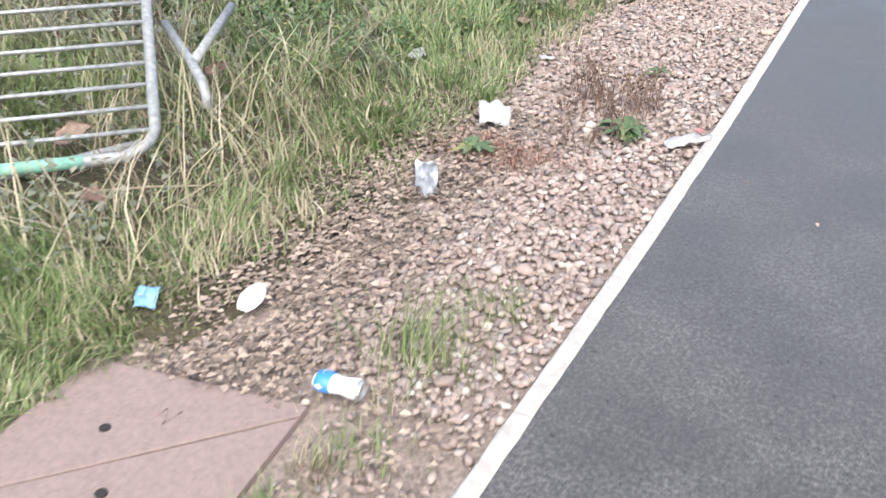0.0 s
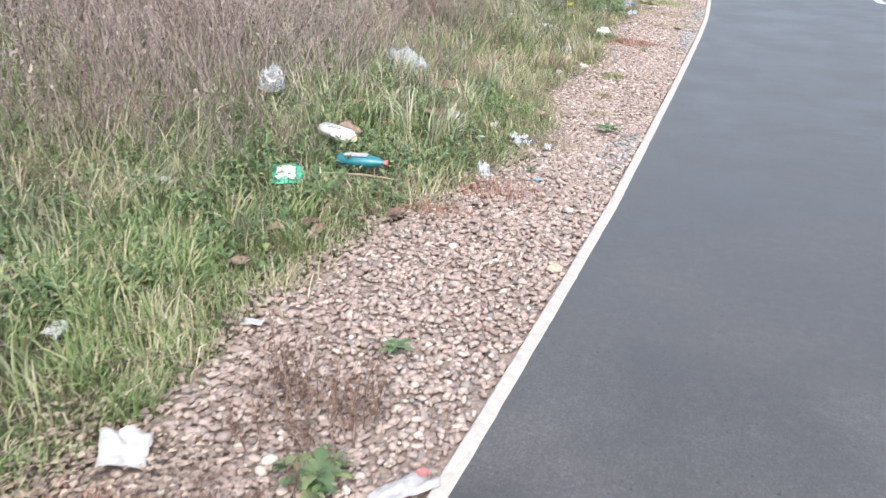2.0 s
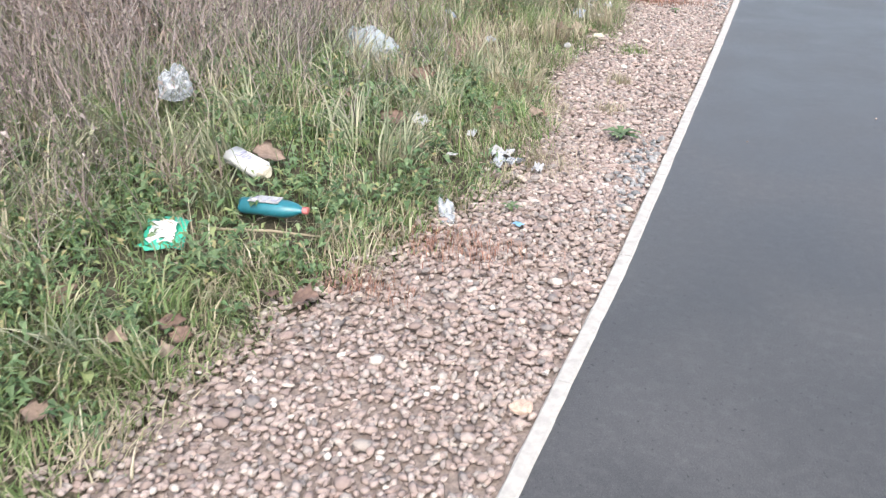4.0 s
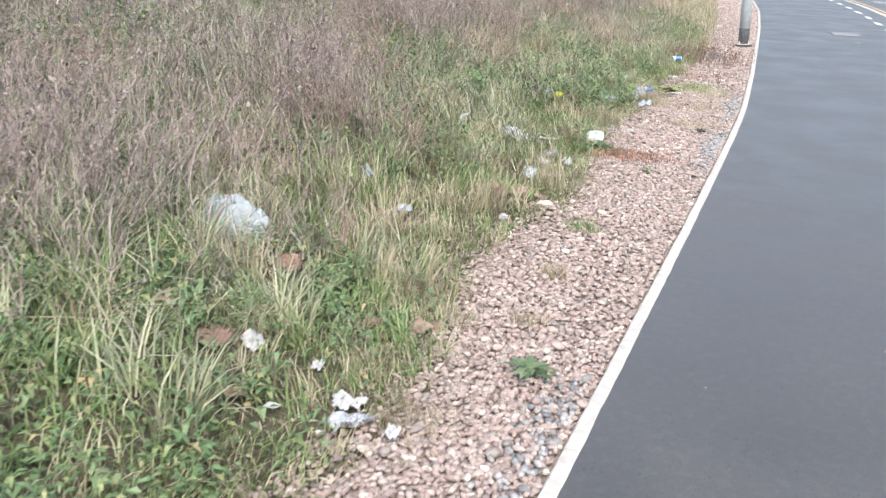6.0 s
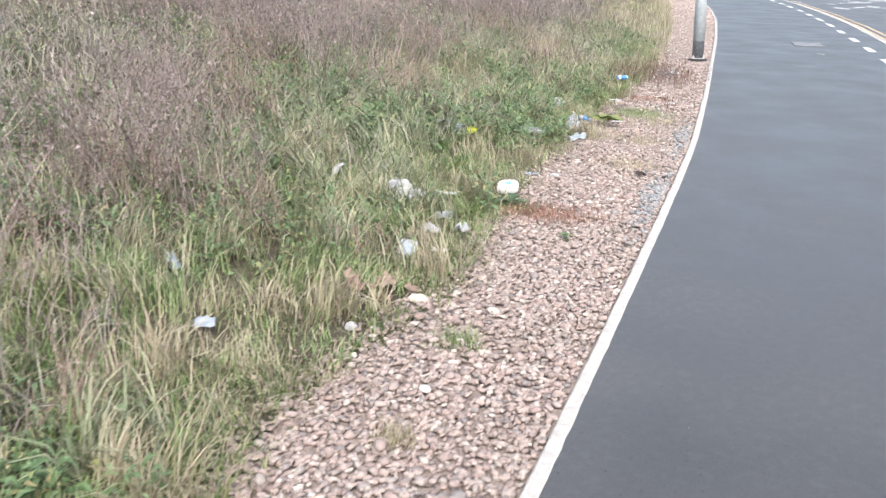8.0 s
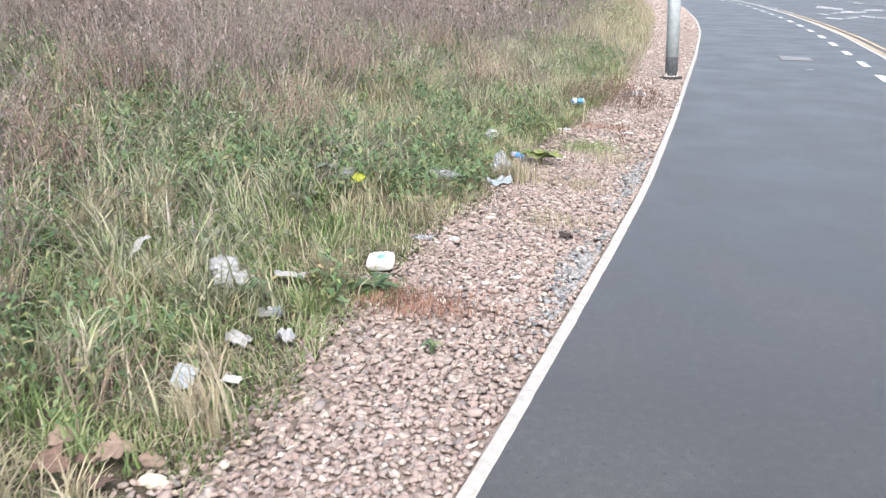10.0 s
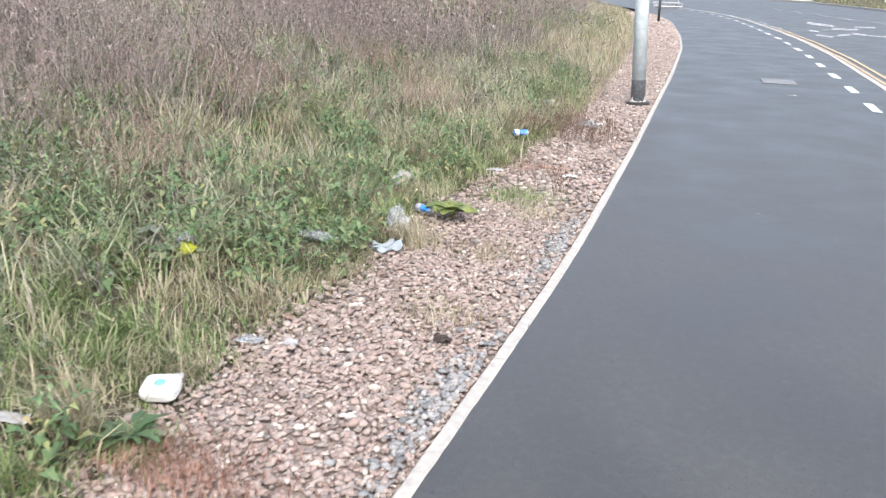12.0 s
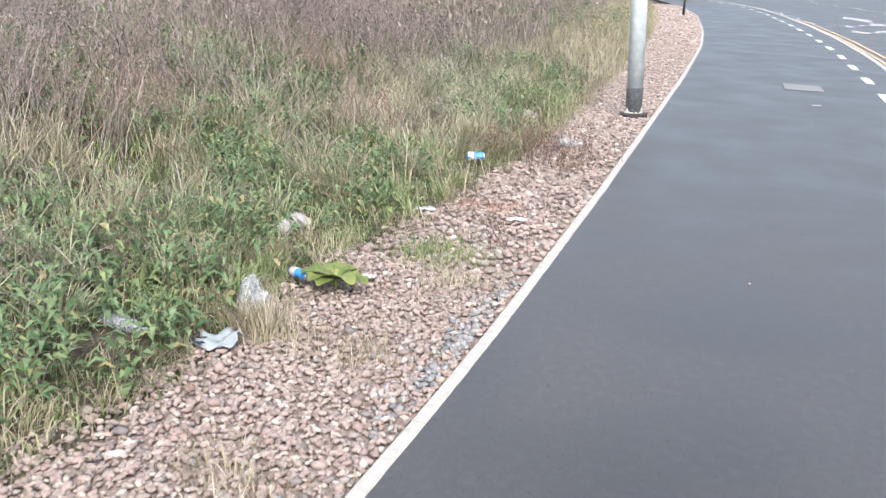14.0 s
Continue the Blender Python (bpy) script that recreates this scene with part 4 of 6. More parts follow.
ct = tagged(lay(part("drink_carton", box(0.10, 0.042, 0.03, bevel=0.006), FOAM), -2.28, 10.90, 35, 0.025, 12), "small greyish drink carton with a dark end", "carton")
part("dark_end", box(0.05, 0.046, 0.034, (0.03, 0, 0.001), bevel=0.006), GREYBLUE, ct, "dark printed end")
lump("tissue", "small crumpled white tissue in the grass", "tissue", -2.09, 10.72, (0.07, 0.05, 0.07), TISSUE, 19, 0, 0.05)
lump("tissue", "small greyish crumpled tissue in the grass", "tissue", -2.22, 10.60, (0.09, 0.06, 0.06), FOAM, 20, 0, 0.03)
lump("pale_stone", "cream rounded stone at the gravel edge", "stone", -1.89, 9.72, (0.11, 0.06, 0.05), CREAM, 21, 10, 0.0, 0.1)
lump("pale_stone", "white rounded stone at the gravel edge", "stone", -2.0, 9.3, (0.06, 0.05, 0.045), FOAM, 22, 10, 0.0, 0.1)
scrap("plastic_strip", "thin white plastic strip caught in stems", "litter", -3.05, 11.0, 0.16, 0.04, FOAM, 38, 60, 0.15, 0.3, 0, -40)
def pillow(sx, sy, sz, seed):
    """A soft sealed pack: a squared pillow with crinkled film, resting on z = 0."""
    bm = bmesh.new()
    bmesh.ops.create_icosphere(bm, subdivisions=4, radius=1.0)
    o = Vector((seed, seed * 2.3, 0))
    for v in bm.verts:
        c = v.co.copy()
        q = [math.copysign(abs(e) ** 0.55, e) for e in c]
        k = 1 - 0.12 * abs(noise.noise(c * 2.5 + o)) - 0.05 * abs(noise.noise(c * 7 + o))
        v.co = Vector((q[0] * sx / 2 * k, q[1] * sy / 2 * k, (q[2] * k * (1 - 0.35 * max(abs(c.x), abs(c.y)) ** 3) + 1) * sz / 2))
    return bm


wp = tagged(lay(part("wipes_packet", pillow(0.148, 0.112, 0.07, 3), PAPERWHITE, smooth=True), -2.165, 11.71, 14, 0.018, 20, -6), "white wet-wipes packet with a small teal emblem", "packet")
part("emblem", lathe([(0.034, 0.0), (0.032, 0.004), (0.018, 0.005)], 16), EMBLEM, wp, "small teal round emblem").matrix_basis = pose(0.01, -0.005, 0.0665, 0, 0, 0) @ Matrix.Diagonal((0.65, 0.5, 1.2, 1))
part("seal_flap", sheet(0.10, 0.05, 41, 0.2), FOAM, wp).matrix_basis = pose(0.0, 0.06, 0.02, -20, 0, 0)
bb = scrap("carrier_bag", "white plastic bag with black print at the gravel edge", "plastic bag", -2.25, 13.66, 0.19, 0.14, BAGWHITE, 42, 25, 0.02, 0.5, 0, -10)
part("black_print", sheet(0.08, 0.06, 43, 0.2), BLACK, bb, "black printed end").location = (-0.09, -0.01, 0.03)
bottle("clear crushed plastic bottle lying in grass", -2.60, 13.51, -4, 0.045, 0.25, 0.034, CLEAR, WHITE, None, 0.8)
lump("clear_cup", "clear crushed plastic cup behind dry grass", "cup", -2.39, 14.06, (0.16, 0.13, 0.12), CLEAR, 44, 0, 0.02, 0.4)
drinks_can("blue and grey drinks can in dry grass", -2.37, 14.40, -15, 0.065, 0.125, 0.026, GREYPRINT, 0.9, coat=BLUE)
lump("foam_cup", "white crumpled foam cup in the grass", "cup", -2.78, 14.86, (0.085, 0.08, 0.10), FOAM, 46, 0, 0.2, 0.1)
scrap("paper_scrap", "small white paper scrap on gravel", "litter", -2.14, 14.66, 0.09, 0.06, WHITE, 47, 10, 0.02)
scrap("clear_wrap", "pale clear wrap lying at the gravel edge", "litter", -2.19, 12.27, 0.11, 0.09, CLEAR, 48, 10, 0.02, 0.25)
lump("pale_stone", "white flat stone lying on gravel", "stone", -2.04, 12.34, (0.08, 0.05, 0.035), FOAM, 49, 10, 0.0, 0.1)
lump("rotten_leaf", "dark rotten leaf heap on pink gravel", "leaf", -1.48, 12.63, (0.07, 0.05, 0.03), DARKORGANIC, 50, 20, 0.008, 0.6)
drinks_can("bright blue crushed can at the grass edge", -2.67, 17.2, 30, 0.08, 0.13, 0.037, PAPERWHITE, 0.8, coat=BLUE)
bottle("clear plastic bottle lying on gravel", -2.31, 18.35, 4, 0.05, 0.26, 0.045, CLEAR, WHITE, None, 0.9)
lump("tissue_wad", "white crumpled paper in grass near the column", "tissue", -3.05, 19.4, (0.2, 0.12, 0.07), FOAM, 51, -20, 0.05)
lump("tissue", "small white paper in grass near the column", "tissue", -3.32, 19.3, (0.2, 0.12, 0.1), FOAM, 52, -20, 0.08)
scrap("paper_scrap", "white paper scrap lying on gravel", "litter", -1.876, 16.0, 0.12, 0.07, WHITE, 53, 20, 0.015)
scrap("paper_scrap", "pale torn paper at the grass edge", "litter", -2.45, 15.9, 0.14, 0.07, FOAM, 54, 20, 0.03)
scrap("paper_scrap", "small white scrap on the footway", "litter", -0.56, 22.55, 0.11, 0.07, WHITE, 55, 20, 0.002, 0.12)
lump("tissue_wad", "white tissue in the grass by the gravel", "tissue", -2.85, 15.1, (0.14, 0.1, 0.08), FOAM, 56, 0, 0.05)
lump("clear_bag", "pale clear bag caught in low weeds", "plastic bag", -3.0, 12.88, (0.10, 0.08, 0.08), CLEAR, 57, 0, 0.1, 0.5)


scrap("plastic_strip", "grey-blue plastic strip caught in grass", "litter", -2.92, 9.30, 0.13, 0.05, GREYBLUE, 61, -30, 0.1, 0.3, 0, 25)
scrap("plastic_scrap", "grey-blue plastic scrap in the grass", "litter", -2.45, 8.92, 0.09, 0.06, GREYBLUE, 62, 40, 0.08, 0.4, 20)


scrap("paper_scrap", "small pale scrap at the gravel edge", "litter", -1.71, 4.10, 0.085, 0.05, FOAM, 63, 15, 0.03, 0.2)
lump("tissue", "small crumpled white tissue among dead leaves", "tissue", -2.83, 5.0, (0.06, 0.05, 0.05), TISSUE, 64, 10, 0.08)
lump("pale_stone", "flat tan stone lying against the kerb", "stone", -0.84, 5.10, (0.085, 0.06, 0.04), TANLEAF, 65, 30, 0.01, 0.1)


# ---- vegetation ----
CLEARINGS += [(-2.1, 9.68, 0.12), (-1.98, 9.66, 0.1), (-2.37, 6.08, 0.15), (-2.40, 7.74, 0.15), (-2.21, 7.03, 0.16), (-2.45, 6.0, 0.15), (-2.11, 5.74, 0.12), (-2.22, 5.72, 0.10), (-2.01, 5.78, 0.10), (-2.88, 7.98, 0.2), (-3.05, 6.35, 0.14), (-2.60, 13.48, 0.22), (-2.42, 14.1, 0.12), (-2.3, 13.72, 0.14), (-2.67, 11.12, 0.17), (-2.57, 11.05, 0.13), (-2.67, 17.2, 0.32), (-3.05, 19.4, 0.36), (-2.84, 14.96, 0.16), (-2.42, 11.27, 0.12), (-2.21, 10.25, 0.2), (-2.19, 11.69, 0.19), (-2.92, 9.3, 0.12), (-2.45, 8.92, 0.1)]
CLEARINGS += [(-2.3 - 0.085 * k, 2.05 - 0.08 * k + 0.09 * j, 0.09) for k in range(10) for j in range(-1, 3)]


def untouched(x, y):
    """False where litter or the barrier presses the growth down, but for a few blades."""
    ok = np.ones(len(x), dtype=bool)
    for cx, cy, reach in CLEARINGS:
        r = 0.75 * reach
        ok &= ((x - cx - 0.25 * r) ** 2 + (y - cy + 0.6 * r) ** 2 > r * r) | (rng.uniform(0, 1, len(x)) < 0.12)
    return ok


def off_slab(x, y):
    return ~((x > -1.74 - 0.02 * np.sin(y * 40)) & (x < -1.07) & (y < 1.245 + 0.18 * (x + 1.75) + 0.012 * np.sin(x * 50)) & (y > 0.5))


def blades(name, x, y, z, h, w, lean, mat, label, cat, droop=0.5, coarse=False):
    """Many arching, tapering blades in one mesh: seven places and five faces each, or five and three."""
    ok = off_slab(x, y) & (untouched(x, y) | (rng.uniform(0, 1, len(x)) < 0.35))
    x, y, z, h, w, lean = x[ok], y[ok], z[ok], h[ok], w[ok], lean[ok]
    h = np.where(untouched(x, y), h, h * 0.3)
    n = len(x)
    a = value_noise(x, y, 4.0, 77) * 9.0 + rng.normal(0, 1.2, n)
    b = a + rng.normal(0, 0.5, n) + np.pi / 2
    tilt = 0.10 + 0.20 * lean + 0.35 * np.clip(lean - 1.2, 0, 2)
    bend = 1.75 * droop * lean * rng.uniform(0.5, 1.3, n)
    sx, sy = np.cos(b) * w / 2, np.sin(b) * w / 2
    steps = ((0.55, 1.0), (0.53, 0.75), (0.0, 0.0)) if coarse else ((0.42, 1.0), (0.33, 0.85), (0.33, 0.55), (0.0, 0.0))
    last = len(steps) - 1
    v = np.empty((n, 2 * last + 1, 3))
    px, py, pz = x.copy(), y.copy(), z - 0.02
    for lev, (step, wide) in enumerate(steps):
        if lev < last:
            v[:, 2 * lev] = np.stack([px - sx * wide, py - sy * wide, pz], 1)
            v[:, 2 * lev + 1] = np.stack([px + sx * wide, py + sy * wide, pz], 1)
        else:
            v[:, 2 * last] = np.stack([px, py, pz], 1)
        th = tilt + bend * lev / (last - 1)
        run = np.sin(th) * h * step
        px, py, pz = px + np.cos(a) * run, py + np.sin(a) * run, np.maximum(pz + np.cos(th) * h * step, z + 0.004)
    o = (np.arange(n) * (2 * last + 1))[:, None, None]
    f = np.array([(0, 1, 3), (0, 3, 2), (2, 3, 4)] if coarse else [(0, 1, 3), (0, 3, 2), (2, 3, 5), (2, 5, 4), (4, 5, 6)])[None] + o
    return tagged(obj(name, v.reshape(-1, 3), f.reshape(-1, 3), mat), label, cat, kind="stuff")


def scatter(n, d0, d1, y0, y1, dens, power=1.0):
    """Places on the bank at d metres past the gravel's edge, thinned by dens(x, y, d)."""
    y = rng.uniform(y0, y1, n)
    d = d0 + (d1 - d0) * rng.uniform(0, 1, n) ** power
    x = edge_x(y) - d
    ok = rng.uniform(0, 1, n) < dens(x, y, d)
    return x[ok], y[ok], d[ok]


def green_patch(x, y, d):
    g = np.clip((value_noise(x, y, 1.1, 11) - 0.28) * 2.6, 0.42, 1) * np.clip(1.5 - 0.38 * d, 0.1, 1)
    return g * np.clip((d + 0.25) * 3, 0, 1) * np.where(d > 0.6, np.interp(y, [9, 12], [0.9, 0.5]), 1)


def dry_patch(x, y, d):
    g = np.clip((value_noise(x, y, 1.5, 23) - 0.42) * 3.0, 0.16, 1) * np.clip(2.6 - d, 0.25, 1) * np.interp(y, [2.5, 5.5, 9, 11, 18, 20], [0.22, 0.95, 0.7, 0.8, 0.85, 1.0])
    return g * np.clip((d + 0.3) * 2.5, 0, 1) * np.where(d > 1.2, 0.65, 1)


# short green sward near the gravel
x, y, d = scatter(150000, -0.12, 3.6, 0.2, 21, green_patch, 1.25)
h = rng.uniform(0.05, 0.15, len(x)) * (0.7 + 0.7 * value_noise(x, y, 2.3, 4)) * np.clip(0.6 + d, 0.5, 1.3)
blades("green_grass", x, y, ground_z(x, y), h, rng.uniform(0.004, 0.009, len(x)), rng.uniform(0.3, 1.5, len(x)), GREEN, "short green grass growing in patches along the gravel", "grass", coarse=True)
# fringe of grass and dead blades that hangs over the gravel's edge
for share, mat, label in ((24000, GREEN, "short green grass fringing the gravel's edge"), (15000, STRAW, "dead straw fringe lying over the gravel's edge")):
    y = rng.uniform(0.3, 20, share)
    y[: share // 6] = rng.uniform(0.5, 2.3, share // 6)
    d = rng.uniform(-0.05, 0.38, share)
    d[: share // 6] = rng.uniform(0.02, 0.9, share // 6)
    x = edge_x(y) - d - 0.05 * value_noise(y, y * 0, 3.0, 8)
    ok = (rng.uniform(0, 1, share) < np.clip(value_noise(x, y, 2.2, 19) * 1.5, 0.15, 1)) & ~((y > 1.25) & (y < 2.9) & (d < 0.16))
    x, y = x[ok], y[ok]
    blades("edge_grass", x, y, ground_z(x, y), rng.uniform(0.05, 0.16, len(x)), rng.uniform(0.004, 0.008, len(x)), rng.uniform(0.5, 1.8, len(x)), mat, label, "grass", 0.6, coarse=True)
x, y = rng.uniform(-2.4, -1.72, 7000), rng.uniform(0.3, 1.5, 7000)
blades("cover_side_grass", x, y, ground_z(x, y), rng.uniform(0.05, 0.14, len(x)), rng.uniform(0.004, 0.008, len(x)), rng.uniform(0.4, 1.6, len(x)), GREEN, "short green grass beside the duct cover", "grass", 0.6, coarse=True)
# longer green tufts
cx, cy, cd = scatter(900, 0.0, 3.5, 0.5, 22, lambda x, y, d: np.clip(value_noise(x, y, 1.1, 11) * 1.4 - 0.2, 0, 1))
k = rng.integers(0, len(cx), 30000)
x, y = cx[k] + rng.normal(0, 0.035, len(k)), cy[k] + rng.normal(0, 0.035, len(k))
blades("long_green_grass", x, y, ground_z(x, y), rng.uniform(0.10, 0.25, len(x)), rng.uniform(0.005, 0.010, len(x)), rng.uniform(0.5, 1.7, len(x)), GREEN, "longer arching green grass tufts on the bank", "grass", 0.6)
# dry straw tufts
cx, cy, cd = scatter(3400, -0.05, 4.5, 0.2, 24, dry_patch, 1.1)
k = rng.integers(0, len(cx), 30000)
x, y = cx[k] + rng.normal(0, 0.05, len(k)), cy[k] + rng.normal(0, 0.05, len(k))
hh = rng.uniform(0.10, 0.31, len(x)) * np.clip(0.5 + 0.45 * cd[k], 0.45, 1.1)
blades("dry_grass", x, y, ground_z(x, y), hh, rng.uniform(0.003, 0.0075, len(x)), rng.uniform(0.3, 1.6, len(x)), STRAW, "pale dry straw-coloured grass tufts on the bank", "grass", 0.6)
# loose thatch lying low
x, y, d = scatter(26000, -0.1, 4.0, 0.2, 22, lambda x, y, d: np.clip(0.35 + value_noise(x, y, 0.9, 31) * 0.8, 0, 1))
blades("dead_thatch", x, y, ground_z(x, y), rng.uniform(0.05, 0.16, len(x)), rng.uniform(0.002, 0.005, len(x)), rng.uniform(1.2, 2.6, len(x)), STRAW, "flattened dead grass thatch between green patches", "grass", 0.35, coarse=True)
# bank further off: coarser
x, y, d = scatter(52000, 0.0, 11, 16, 68, lambda x, y, d: np.clip(0.25 + value_noise(x, y, 0.5, 41), 0, 1))
blades("distant_dry_grass", x, y, ground_z(x, y), rng.uniform(0.15, 0.42, len(x)) * np.clip(0.35 + 0.45 * d, 0, 1), rng.uniform(0.007, 0.016, len(x)), rng.uniform(0.3, 1.4, len(x)), GREYSTRAW, "dry rough grass covering the farther bank", "grass", 0.6, coarse=True)
x, y, d = scatter(26000, 0.0, 9, 16, 52, lambda x, y, d: np.clip((value_noise(x, y, 0.6, 43) - 0.35) * 2, 0, 1))
blades("distant_green_grass", x, y, ground_z(x, y), rng.uniform(0.12, 0.35, len(x)), rng.uniform(0.006, 0.013, len(x)), rng.uniform(0.2, 0.9, len(x)), GREEN, "green rough grass on the farther bank", "grass", 0.6, coarse=True)
x, y, d = scatter(34000, 2.2, 12, 0, 20, lambda x, y, d: np.clip((value_noise(x, y, 0.7, 45) - 0.2) * 1.6, 0, 1))
blades("upper_bank_grass", x, y, ground_z(x, y), rng.uniform(0.12, 0.34, len(x)), rng.uniform(0.005, 0.012, len(x)), rng.uniform(0.3, 1.5, len(x)), GREYSTRAW, "dry rough grass on the upper bank", "grass", 0.6, coarse=True)
x, y, d = scatter(22000, -0.1, 1.6, 16, 50, lambda x, y, d: np.clip(0.3 + value_noise(x, y, 0.8, 47), 0, 1))
blades("pale_edge_grass", x, y, ground_z(x, y), rng.uniform(0.12, 0.36, len(x)), rng.uniform(0.005, 0.011, len(x)), rng.uniform(0.3, 1.4, len(x)), STRAW, "pale straw grass fringing the farther gravel", "grass", 0.6, coarse=True)
y = rng.uniform(14.5, 48, 13000)
x = edge_x(y) + (kerb_x(y) - edge_x(y)) * rng.uniform(0, 0.95, len(y)) ** 1.4
blades("dead_gravel_grass", x, y, np.full(len(x), 0.0), rng.uniform(0.02, 0.07, len(x)), rng.uniform(0.004, 0.010, len(x)), rng.uniform(0.6, 2.0, len(x)), GREYSTRAW, "brown dead grass strewn over the farther gravel", "grass", 0.4, coarse=True)
x, y, d = scatter(11000, 0.0, 9, -10, 0.4, lambda x, y, d: np.clip(0.3 + value_noise(x, y, 0.6, 43), 0, 1))
blades("rear_grass", x, y, ground_z(x, y), rng.uniform(0.12, 0.35, len(x)), rng.uniform(0.006, 0.013, len(x)), rng.uniform(0.3, 1.2, len(x)), GREEN, "rough green grass behind the fallen barrier", "grass", 0.6, coarse=True)
# grass on the far verge
y = rng.uniform(60, 130, 10000)
x = np.interp(y, FAR_Y, FAR_X) + 0.3 + rng.uniform(0, 1, len(y)) ** 1.5 * 25
ok = (x < np.interp(y, SIDE_Y, SIDE_L)) | (x > np.interp(y, SIDE_Y, SIDE_R)) | (y < 84)
x, y = x[ok], y[ok]
blades("far_verge_grass", x, y, np.full(len(x), 0.03), rng.uniform(0.08, 0.2, len(x)), rng.uniform(0.02, 0.05, len(x)), rng.uniform(0.3, 0.9, len(x)), OLIVE, "dry and green grass on the verge across the road", "grass", 0.6, coarse=True)


def stems(name, x, y, z, h, r, lean, mat, label, twigs=7, tassel=0.05, flecks=3):
    """Dead weeds: a crooked three-sided stem, short side twigs and dry flecks of seed and leaf, all in one mesh."""
    ok = untouched(x, y)
    x, y, z, h, r, lean = x[ok], y[ok], z[ok], h[ok], r[ok], lean[ok]
    n, lev = len(x), 5
    a = value_noise(x, y, 0.9, 83) * 7.0 + rng.normal(0, 1.0, n)
    lv = np.linspace(0, 1, lev)
    bend = lean[:, None] * lv[None] ** 1.7 * h[:, None]
    kink = np.cumsum(rng.normal(0, 0.035, (n, lev, 2)), axis=1) * h[:, None, None]
    kink[:, 0] = 0
    px = x[:, None] + np.cos(a)[:, None] * bend + kink[..., 0]
    py = y[:, None] + np.sin(a)[:, None] * bend + kink[..., 1]
    pz = z[:, None] - 0.02 + lv[None] * h[:, None] * (1 - 0.3 * lean[:, None] * lv[None])
    rad = r[:, None] * np.linspace(1.0, 0.25, lev)[None]
    ang = np.arange(3) * 2 * np.pi / 3
    v = np.stack([px[..., None] + rad[..., None] * np.cos(ang), py[..., None] + rad[..., None] * np.sin(ang), np.repeat(pz[..., None], 3, 2)], -1)
    vs, fs = [v.reshape(-1, 3)], []
    f = []
    for q in range(lev - 1):
        for k in range(3):
            p0, p1 = q * 3 + k, q * 3 + (k + 1) % 3
            f += [(p0, p1, p1 + 3), (p0, p1 + 3, p0 + 3)]
    fs.append((np.array(f)[None] + (np.arange(n) * 3 * lev)[:, None, None]).reshape(-1, 3))
    base = n * 3 * lev
    # side twigs from anywhere on the upper stem
    m = n * twigs
    i = np.repeat(np.arange(n), twigs)
    u = rng.uniform(0.28, 1.0, m) * (lev - 1)
    k = np.minimum(u.astype(int), lev - 2)
    t = u - k
    sx, sy, sz = (arr[i, k] * (1 - t) + arr[i, k + 1] * t for arr in (px, py, pz))
    turn = rng.uniform(0, 2 * np.pi, m)
    ln = h[i] * rng.uniform(0.06, 0.24, m) * (1.3 - 0.7 * u / (lev - 1))
    rise = rng.uniform(0.1, 1.0, m)
    ex, ey, ez = sx + np.cos(turn) * ln * 0.7, sy + np.sin(turn) * ln * 0.7, sz + ln * rise
    w = r[i] * 0.45
    nx, ny = -np.sin(turn) * w, np.cos(turn) * w
    tw = np.stack([np.stack([sx - nx, sy - ny, sz], 1), np.stack([sx + nx, sy + ny, sz], 1), np.stack([ex, ey, ez], 1)], 1)
    vs.append(tw.reshape(-1, 3))
    fs.append(base + np.arange(m * 3).reshape(-1, 3))
    base += m * 3
    # flecks strung along each twig
    j = np.repeat(np.arange(m), flecks)
    g = rng.uniform(0.35, 1.0, len(j)) * tassel * np.clip(h[i][j], 0.35, 1)
    along_twig = rng.uniform(0.35, 1.08, len(j))
    c = np.stack([sx[j] + (ex - sx)[j] * along_twig, sy[j] + (ey - sy)[j] * along_twig, sz[j] + (ez - sz)[j] * along_twig], 1)
    q = rng.normal(0, 1, (len(j), 3, 3)) * g[:, None, None] * np.array([0.34, 0.34, 0.5])
    vs.append((c[:, None] + q).reshape(-1, 3))
    fs.append(base + np.arange(len(j) * 3).reshape(-1, 3))
    return tagged(obj(name, np.concatenate(vs), np.concatenate(fs), mat, False), label, "dead weeds", kind="stuff")


def stalk_density(x, y, d):
    first = np.interp(y, [0, 3, 5, 8, 10, 12, 16, 20, 30], [1.4, 1.1, 0.7, 0.7, 0.9, 1.5, 1.6, 1.2, 0.9])
    pocket = np.clip((value_noise(x, y, 1.6, 53) - 0.30) * 4.0, 0.04, 1) * np.interp(d, [1.0, 3.0], [0.6, 1.0])
    return np.clip((value_noise(x, y, 0.55, 51) - 0.22) * 2.6, 0.06, 1) * pocket * np.clip((d - first) * 0.9, 0, 1)


x, y, d = scatter(40000, 0.5, 7, 1.5, 22, stalk_density, 1.3)
gather = rng.uniform(0, 1, len(x)) < 0.72
x = np.where(gather, np.round(x / 0.34) * 0.34 + rng.normal(0, 0.07, len(x)) + 0.12 * np.sin(y * 3), x)
y = np.where(gather, np.round(y / 0.34) * 0.34 + rng.normal(0, 0.07, len(y)) + 0.12 * np.sin(x * 5), y)
stems("dead_weed_stems", x, y, ground_z(x, y), rng.uniform(0.3, 0.8, len(x)) * np.clip(0.5 + 0.3 * d, 0.4, 1.1), rng.uniform(0.0018, 0.0042, len(x)), rng.uniform(0.1, 0.8, len(x)), STALK, "tall grey-brown dead weed stems crowding the bank", 8, 0.036, 3)
x, y, d = scatter(9500, 0.8, 12, 20, 70, stalk_density, 1.2)
